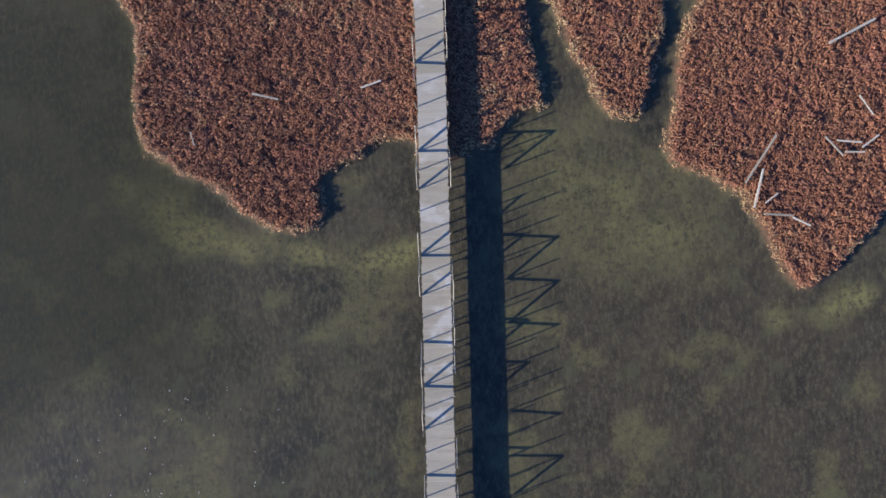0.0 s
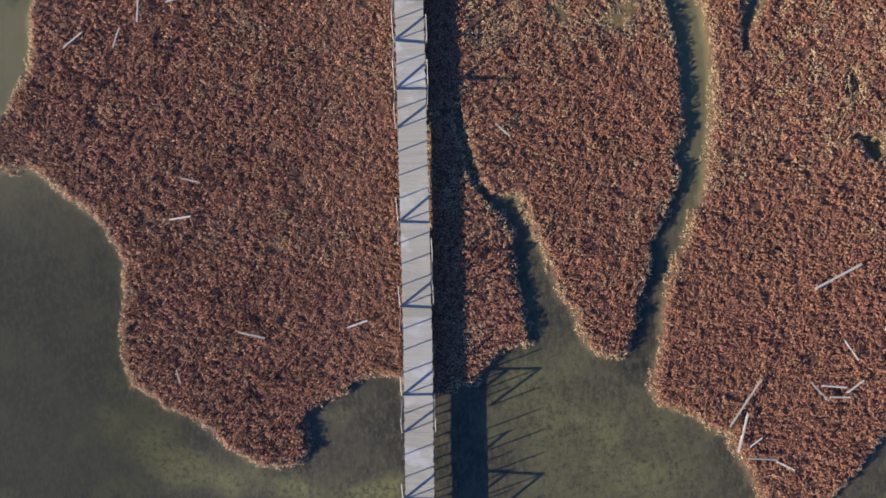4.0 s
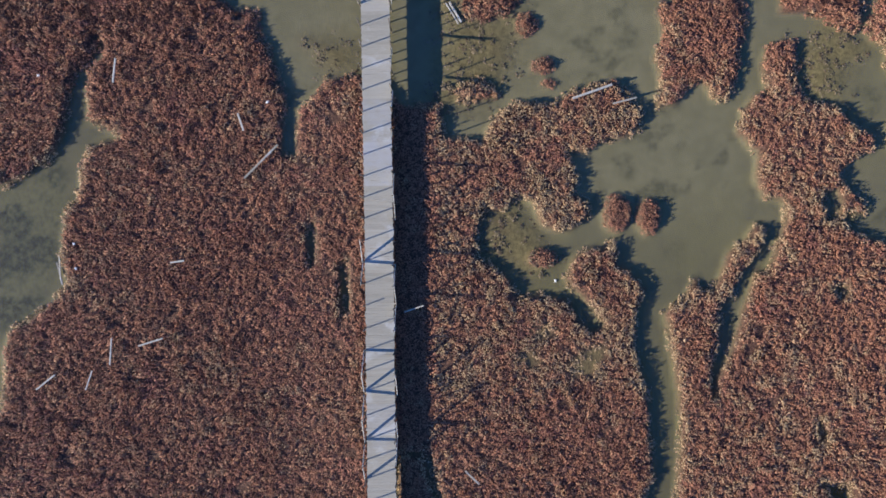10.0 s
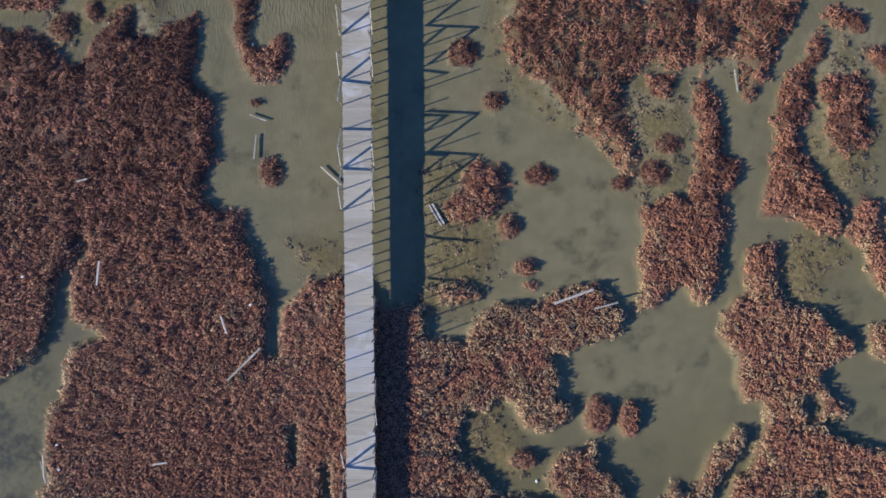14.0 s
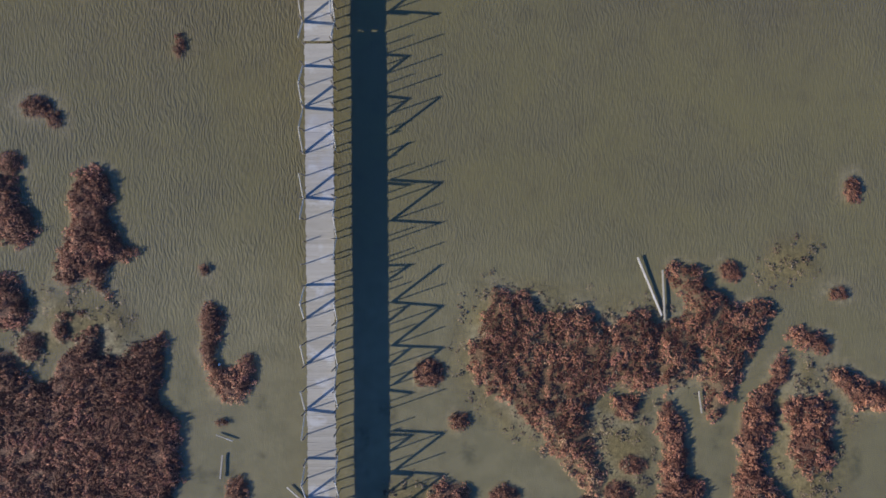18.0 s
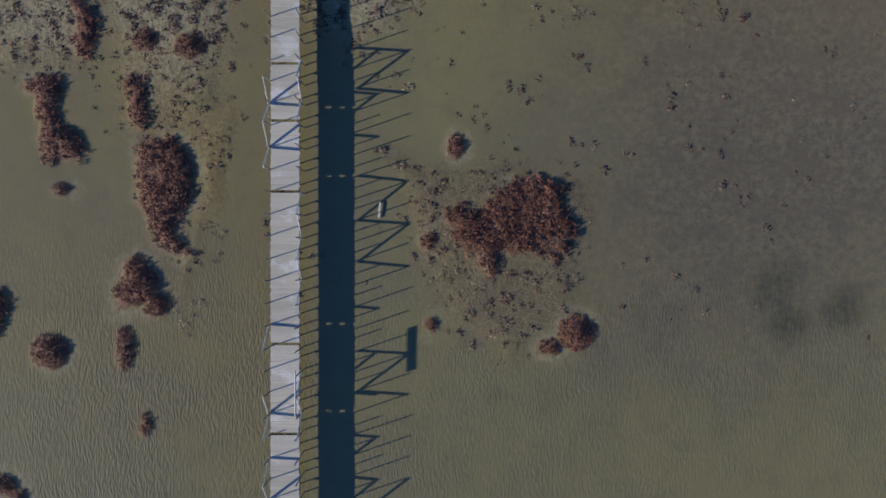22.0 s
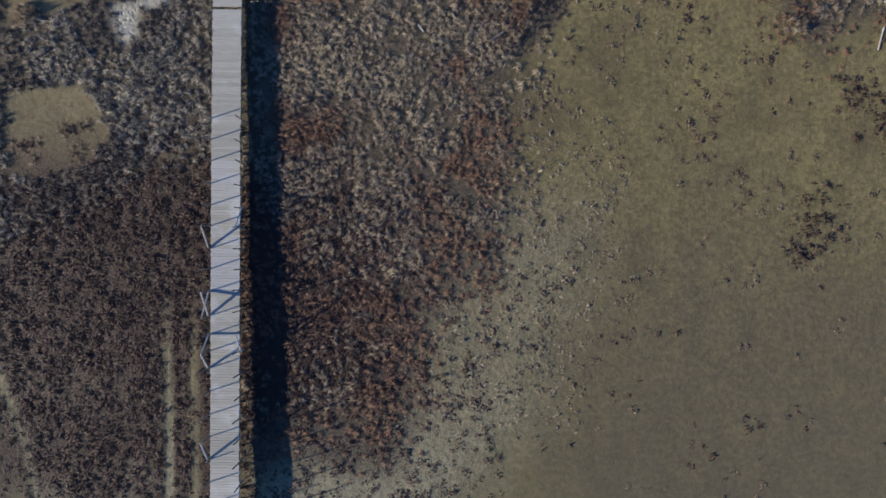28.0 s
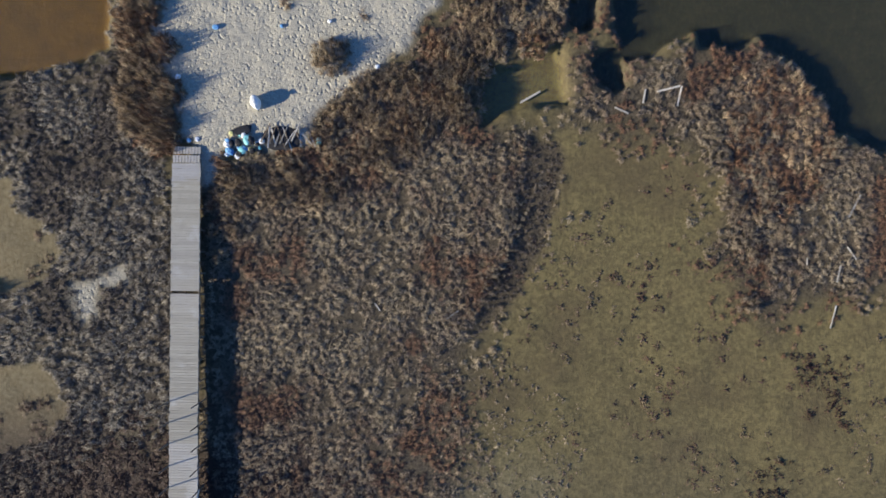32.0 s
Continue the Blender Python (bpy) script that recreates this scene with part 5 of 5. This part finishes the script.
post_mesh = worn_box("post", (0.058, 0.058, 1.0), POST, 0.008)
brace_mesh = worn_box("brace", (0.03, 1.0, 0.11), BRACE, 0.005)
joist_mesh = worn_box("crossbeam", (WIDE + 0.06, 0.07, 0.09), BEAM, 0.006)
for side in (-0.765, 0.0, 0.765):
    stops = np.arange(FIRST, LAST + 0.1, 6.1)
    for a, b in zip(stops[:-1], stops[1:]):
        xa, xb = deck_x(a) + side, deck_x(b) + side
        bm = bmesh.new()
        box(bm, (0.05, math.hypot(b - a, xb - xa) - 0.004, 0.14), pose((xa + xb) / 2, (a + b) / 2, DECK - 0.037 - 0.07, 0, 0, math.degrees(-math.atan2(xb - xa, b - a))))
        part("stringer", bm, BEAM, boardwalk)


def bar(me, a, b, parent, name, section=1.0):
    """A board from a to b."""
    a, b = Vector(a), Vector(b)
    d = b - a
    m = Matrix.Translation((a + b) / 2) @ d.to_track_quat("Y", "Z").to_matrix().to_4x4() @ Matrix.Diagonal((section, d.length, section, 1))
    return piece(name, me, parent, m)


# Feet of the braces on either side: N leans up towards the beach, S away from it.
LEFT_FEET = [(-12.52, "S"), (-9.99, "N"), (-7.59, "NS"), (-5.12, "S"), (-2.56, "N"), (-0.35, "NS"), (3.33, "N"), (5.43, "NS"), (10.36, "NS"), (15.05, "NS"), (20.25, "N"), (22.44, "NS"), (25.14, "NS"), (27.43, "S"), (32.38, "NS"), (46.77, "N"), (49.14, "NS"), (51.36, "S"), (54.09, "NS"), (56.62, "N"), (59.21, "N"), (61.11, "S"), (66.05, "NS"), (68.55, "N"), (71.12, "NS"), (73.49, "S"), (75.96, "NS"), (80.93, "S"), (90.8, "NS"), (93.25, "NS"), (107.88, "N"), (112.94, "N"), (114.84, "S"), (115.84, "N"), (117.24, "S"), (119.59, "N")]
RIGHT_FEET = [(-15.35, "N"), (-13.09, "S"), (-10.51, "S"), (-5.45, "NS"), (-2.94, "NS"), (-0.43, "S"), (3.35, "N"), (5.44, "S"), (10.4, "N"), (12.8, "NS"), (17.7, "S"), (22.5, "NS"), (24.9, "N"), (29.8, "NS"), (32.19, "S"), (34.71, "N"), (37.26, "S"), (41.9, "S"), (44.29, "S"), (46.74, "N"), (49.19, "NS"), (51.54, "S"), (54.19, "N"), (56.5, "NS"), (59.02, "NS"), (63.76, "NS"), (66.11, "S"), (68.75, "N"), (75.94, "NS"), (78.26, "S"), (83.39, "NS"), (85.77, "NS"), (88.34, "S"), (93.36, "NS"), (95.69, "S"), (113.85, "N"), (121.85, "S")]


def post_places(feet):
    """Posts at the feet, and evenly between them."""
    ys = [FIRST] + [y for y, lean in feet] + [LAST]
    out = []
    for a, b in zip(ys[:-1], ys[1:]):
        n = max(1, round((b - a) / BAY))
        out += [a + (b - a) * k / n for k in range(n)]
    return np.array(out)


for side, feet in ((-1, LEFT_FEET), (1, RIGHT_FEET)):
    off = WIDE / 2 + 0.04
    posts = post_places(feet)
    for y in posts:
        px = deck_x(y) + side * off
        high = RAIL + rng.normal(0, 0.03) if y < 127.2 else 0.04
        if rng.random() < 0.05:
            high = rng.uniform(0.1, 0.6)
        size = DECK + high + 0.55
        piece("post", post_mesh, boardwalk, pose(px, y, -0.55, rng.normal(0, 0.7), rng.normal(0, 0.7)) @ pose(0, 0, size / 2) @ Matrix.Diagonal((1, 1, size, 1)))
        if side < 0:
            piece("crossbeam", joist_mesh, boardwalk, pose(deck_x(y), y, DECK - 0.037 - 0.14 - 0.03))
    for y, lean in feet:
        for way, flag in ((1, "N"), (-1, "S")):
            if flag not in lean:
                continue
            mate = posts[np.argmin(abs(posts - (y + way * BAY)))]
            px = side * (off + 0.06 + (0.03 if way > 0 else 0))
            bar(brace_mesh, (deck_x(y) + px, y, DECK + 0.03), (deck_x(mate) + px, mate, DECK + RAIL - 0.06), boardwalk, "brace")
rail_mesh = worn_box("top_rail", (0.04, 1.0, 0.20), BRACE, 0.005)
bar(rail_mesh, (deck_x(76) + 0.86, 76.05, DECK + RAIL), (deck_x(78) + 0.86, 78.55, DECK + RAIL + 0.02), boardwalk, "top_rail")

# steps down to the sand
for n, (y, z) in enumerate(((140.35, 0.90), (140.85, 0.80))):
    for k in range(9):
        piece("tread_board", worn_box("tread_board", (0.145, 0.42, 0.035), PLANK, 0.006), boardwalk, pose(-0.68 + k * 0.17, y, z, 0, 0, rng.normal(0, 1)))
    piece("step_bearer", worn_box("step_bearer", (WIDE - 0.1, 0.06, 0.10), BEAM, 0.006), boardwalk, pose(0, y, z - 0.07))


# ---- stranded timber ----
def log(a, b):
    bm = bmesh.new()
    d = Vector((b[0] - a[0], b[1] - a[1], 0))
    size = d.length
    box(bm, (0.055 + 0.04 * rng.random() + 0.014 * min(size, 3.0), size, 0.05), Matrix())
    bmesh.ops.bevel(bm, geom=bm.edges[:], offset=0.014, segments=2, affect="EDGES")
    me = bpy.data.meshes.new("driftwood")
    bm.to_mesh(me)
    bm.free()
    me.materials.append(DRIFT)
    mid = np.array([(a[0] + b[0]) / 2]), np.array([(a[1] + b[1]) / 2])
    z, shares = terrain(*mid)
    lift = 0.28 * float(shares["land"][0] > 0.5) + max(float(z[0]), 0.0) + 0.045
    ob = new("driftwood", me)
    ob.matrix_world = pose(mid[0][0], mid[1][0], lift, rng.normal(0, 1.5), rng.normal(0, 2.5), math.degrees(math.atan2(-d.x, d.y)))
    return tagged(ob, "grey weathered plank of driftwood lying on the marsh", "driftwood", "stranded timber")


for ax, ay, bx, by in LOGS:
    log((ax, ay), (bx, by))


# ---- shrubs by the beach ----
def shrub(cx, cy, r, high, mat, label, z0=None):
    """A leafless rounded bush: clumps of twigs over a dome."""
    x, y = scatter(cx - r, cx + r, cy - r, cy + r, 0.3)
    d = np.hypot(x - cx, y - cy) / r + wobble(x * 1.7, y * 1.7) * 0.35
    x, y, d = x[d < 1], y[d < 1], d[d < 1]
    if len(x) < 3:
        return
    z, shares = terrain(x, y)
    base = float(z.mean()) if z0 is None else z0
    top = high * (1 - 0.75 * np.clip(d, 0, 1) ** 2) * (0.75 + 0.4 * rng.random(len(x)))
    me = plant_mesh("shrub", np.stack([x, y, np.full(len(x), base)], 1), 0.50 + 0.2 * rng.random(len(x)), top, 0.15 + 0.6 * rng.random(len(x)), mat, SCRUB)
    tagged(new("shrub", me), label, "shrub", "beach shrubs")


for area, many, size, high in (("tall_left", 30, (0.6, 1.0), (0.95, 1.5)), ("tall_mid", 46, (0.7, 1.3), (0.55, 1.0)), ("tall_pond", 16, (0.6, 1.1), (0.6, 0.9))):
    p = np.array(ZONES[area])
    made, tries = [], 0
    while len(made) < many and tries < 900:
        tries += 1
        x, y = rng.uniform(p[:, 0].min(), p[:, 0].max()), rng.uniform(p[:, 1].min(), p[:, 1].max())
        if y > 153 or depth_inside(ZONES[area], np.array([x]), np.array([y]))[0] < 0.35 or any(math.hypot(x - a, y - b) < 0.75 for a, b in made):
            continue
        made.append((x, y))
        rusty = rng.random() < (0.35 if area == "tall_left" else 0.15)
        shrub(x, y, rng.uniform(*size), rng.uniform(*high), RUSTY if rusty else BUSH, "rust-brown dry bush beside the sand" if rusty else "brown leafless bush beside the sand")
for area in ("mud_left_a", "mud_left_b"):
    p = np.array(ZONES[area])
    for k in range(9):
        x, y = rng.uniform(p[:, 0].min(), p[:, 0].max()), rng.uniform(p[:, 1].min(), p[:, 1].max())
        if depth_inside(ZONES[area], np.array([x]), np.array([y]))[0] > 0.2:
            shrub(x, y, rng.uniform(0.35, 0.55), 0.25, TUFT, "small dark tuft on yellowish mud")
shrub(-11.6, 132.6, 0.8, 0.9, BUSH, "dark brown bush at the edge of yellowish mud")
shrub(8.0, 146.2, 1.2, 1.3, BUSH, "round brown bush alone on the pale sand")
shrub(9.9, 148.6, 0.35, 0.35, RUSTY, "small rusty bush on the pale sand")
shrub(5.6, 149.2, 0.4, 0.4, BUSH, "small brown bush on the pale sand")


# tall tussocks round the rusty reeds
for n, (x, y, r) in enumerate([(29.5, 142.2, 0.8), (30.0, 140.8, 0.8), (30.7, 138.6, 0.9), (31.6, 136.4, 0.8), (32.6, 137.7, 0.7), (33.0, 138.8, 0.8), (33.4, 135.1, 0.8), (32.0, 132.5, 0.7), (36.0, 140.4, 0.7), (36.7, 141.5, 0.8), (33.9, 136.7, 0.6), (29.1, 143.4, 0.6), (31.4, 138.0, 0.7), (34.8, 135.6, 0.6), (32.1, 135.3, 0.6)]):
    shrub(x, y, r, 0.55 + 0.06 * (n % 4), GRASS, "pale tan tussock of tall dry grass")
# bushes close beside the end of the boardwalk
for x, y, r, dark in [(1.7, 138.2, 0.7, 1), (1.2, 137.7, 0.5, 0), (2.5, 136.6, 0.8, 1), (1.5, 136.3, 0.6, 1), (2.9, 139.0, 0.8, 1), (1.9, 139.5, 0.6, 1), (1.7, 134.9, 0.6, 1), (8.0, 142.4, 0.5, 0), (-2.5, 142.6, 0.7, 0), (-1.3, 141.7, 0.6, 0), (-2.8, 141.6, 0.5, 0), (-1.7, 141.0, 0.5, 0)]:
    shrub(x, y, r, 0.75, BUSH if dark else RUSTY, "dark brown bush beside the boardwalk" if dark else "rust-brown dry bush beside the boardwalk")
# grasses hanging over the sand's edge by the steps
for x, y, w, h in ((1.75, 140.35, 0.6, 0.6), (-1.0, 142.2, 0.7, 1.25), (-0.9, 144.2, 0.8, 1.3), (-1.3, 146.6, 0.8, 1.3), (-1.0, 141.1, 0.6, 1.15)):
    shrub(x, y, w, h, RUSTY, "rust-brown dry bush at the edge of the sand")


# ---- things on the sand ----
def plain(name, a, b, scale=6.0, rough=0.7):
    return plain_material(name, a, b, scale, rough)


WHITE = plain("white_sackcloth", (0.72, 0.72, 0.70), (0.82, 0.82, 0.80))
BLUE = plain("blue_plastic", (0.10, 0.28, 0.55), (0.20, 0.42, 0.70), 5, 0.4)
CYAN = plain("turquoise_plastic", (0.16, 0.50, 0.52), (0.30, 0.62, 0.62), 5, 0.4)
YELLOW = plain("yellow_plastic", (0.55, 0.52, 0.20), (0.70, 0.66, 0.32), 5, 0.4)
BLACK = plain("black_sheet", (0.012, 0.012, 0.014), (0.03, 0.03, 0.034), 5, 0.5)
PALE = plain("pale_plastic", (0.62, 0.66, 0.72), (0.80, 0.82, 0.84), 5, 0.4)


def level(x, y):
    z, shares = terrain(np.array([x]), np.array([y]))
    return float(z[0])


def crumpled(name, x, y, size, mat, label, category, seed, turn=0.0, lift=0.0):
    """A bag or sack: a rounded lump with folds, its foot on the ground."""
    bm = bmesh.new()
    bmesh.ops.create_icosphere(bm, subdivisions=3, radius=0.5)
    for v in bm.verts:
        d = noise.noise(v.co * 3.1 + Vector((seed * 7.3, seed, 0))) * 0.36 + noise.noise(v.co * 7.0 + Vector((seed, 3.1 * seed, 5))) * 0.16
        v.co *= 1 + d
        v.co.x, v.co.y, v.co.z = (math.copysign(abs(c) ** 0.8 * 0.9, c) for c in v.co)
        v.co.z = max(v.co.z, -0.38)
    me = bpy.data.meshes.new(name)
    bm.to_mesh(me)
    bm.free()
    me.materials.append(mat)
    ob = new(name, me)
    ob.matrix_world = pose(x, y, level(x, y) + 0.36 * size[2] + lift, 0, 0, turn) @ Matrix.Diagonal((*size, 1))
    return tagged(ob, label, category)


def sack(x, y, turn):
    """A big upright bag with a tied neck."""
    bm = bmesh.new()
    bag = tagged(new("sack"), "tall white sack standing on the sand", "sack")
    bag.matrix_world = pose(x, y, level(x, y) - 0.02, 0, 0, turn)
    bm.free()
    for kind, rings in (("bag", ((0.0, 0.30), (0.05, 0.34), (0.25, 0.36), (0.48, 0.33), (0.58, 0.24), (0.63, 0.10))), ("tied_neck", ((0.625, 0.09), (0.65, 0.08), (0.70, 0.14), (0.72, 0.12)))):
        bm = bmesh.new()
        loops = []
        for z, r in rings:
            loops.append([bm.verts.new((r * 0.72 * math.cos(a) * (1 + 0.06 * math.sin(5 * a + 9 * z)), r * 1.12 * math.sin(a) * (1 + 0.05 * math.cos(4 * a)), z)) for a in np.arange(20) * math.pi / 10])
        for a, b in zip(loops[:-1], loops[1:]):
            for k in range(20):
                bm.faces.new((a[k], a[(k + 1) % 20], b[(k + 1) % 20], b[k]))
        bm.faces.new(loops[0][::-1])
        bm.faces.new(loops[-1])
        part(kind, bm, WHITE, bag)


sack(3.85, 143.55, 15)
HUES = ((PALE, "pale"), (WHITE, "white"), (CYAN, "turquoise"), (BLACK, "black"), (YELLOW, "yellow"), (BLACK, "black"), (BLUE, "blue"), (BLACK, "black"))
for n in range(34):
    x, y = rng.uniform(2.1, 4.2), rng.uniform(140.65, 141.9)
    if x > 3.4 and y > 141.6:
        continue
    mat, hue = HUES[n % 8]
    r = rng.uniform(0.16, 0.36)
    crumpled("rubbish_bag", x, y, (r * rng.uniform(0.9, 1.6), r, r * 0.7), mat, hue + " plastic bag in a rubbish heap at the bush's edge", "bag", n + 1, 47 * n, 0.03 * (n % 4))
crumpled("plastic_sheet", 3.0, 141.95, (1.2, 0.5, 0.22), BLACK, "crumpled black plastic sheet by the rubbish heap", "sheet", 21, 20)
crumpled("plastic_sheet", 5.3, 141.6, (2.0, 1.2, 0.12), BLACK, "black plastic sheet spread under a pile of boards", "sheet", 22, 0)
for n, (x, y, r, mat, hue) in enumerate(((1.5, 147.8, 0.35, BLUE, "blue"), (-0.6, 145.0, 0.32, PALE, "pale"), (0.5, 141.5, 0.28, PALE, "pale"), (0.0, 141.45, 0.25, BLUE, "blue"),
                                         (10.6, 145.7, 0.28, PALE, "pale"), (7.3, 141.5, 0.38, CYAN, "turquoise"), (5.2, 147.9, 0.2, BLUE, "blue"), (7.9, 148.2, 0.22, PALE, "pale"))):
    crumpled("plastic_litter", x, y, (r, r * 0.8, r * 0.55), mat, hue + " scrap of plastic lying on the sand", "litter", n + 30, 50 * n)
for n in range(15):
    x, y = 4.35 + 0.15 * n + rng.normal(0, 0.06), 141.65 + rng.normal(0, 0.15)
    ob = new("board", worn_box("board", (rng.uniform(0.05, 0.09), rng.uniform(0.8, 1.7), 0.035), DRIFT if n % 3 else BEAM, 0.006))
    ob.matrix_world = pose(x, y, level(x, y) + 0.14 + 0.03 * (n % 4), rng.normal(0, 4), rng.normal(0, 8), rng.normal(4, 22))
    tagged(ob, "grey weathered board in a pile on the sand", "board", "pile of boards")
ob = new("board", worn_box("board", (0.10, 0.95, 0.04), DRIFT, 0.006))
ob.matrix_world = pose(6.95, 141.6, level(6.95, 141.6) + 0.05, 0, 0, 24)
tagged(ob, "grey weathered board lying on the sand", "board")

# bits of litter caught in the plants
LITTER = [(-18.9, 43.2), (-5.9, 41.5), (-5.8, 56.5), (10.4, 31.1), (-16.9, 32.2), (-17.0, 33.6)]
for n, (x, y) in enumerate(LITTER):
    z, shares = terrain(np.array([x]), np.array([y]))
    crumpled("plastic_litter", x, y, (0.16, 0.11, 0.08), WHITE, "white scrap of plastic caught in the glasswort", "litter", n + 60, 33 * n, 0.2 * float(shares["land"][0] > 0.5))


# flecks of foam drifting on the open water
bm = bmesh.new()
for k in range(46):
    x, y = rng.uniform(-24, -9), rng.uniform(-13.5, -7)
    r = rng.uniform(0.012, 0.026)
    bmesh.ops.create_icosphere(bm, subdivisions=1, radius=r, matrix=pose(x, y, 0.012, 0, 0, 40 * k) @ Matrix.Diagonal((1, 1.5, 0.5, 1)))
me = bpy.data.meshes.new("foam_flecks")
bm.to_mesh(me)
bm.free()
me.materials.append(WHITE)
tagged(new("foam_flecks", me), "tiny white flecks of foam floating on the water", "foam", kind="stuff")
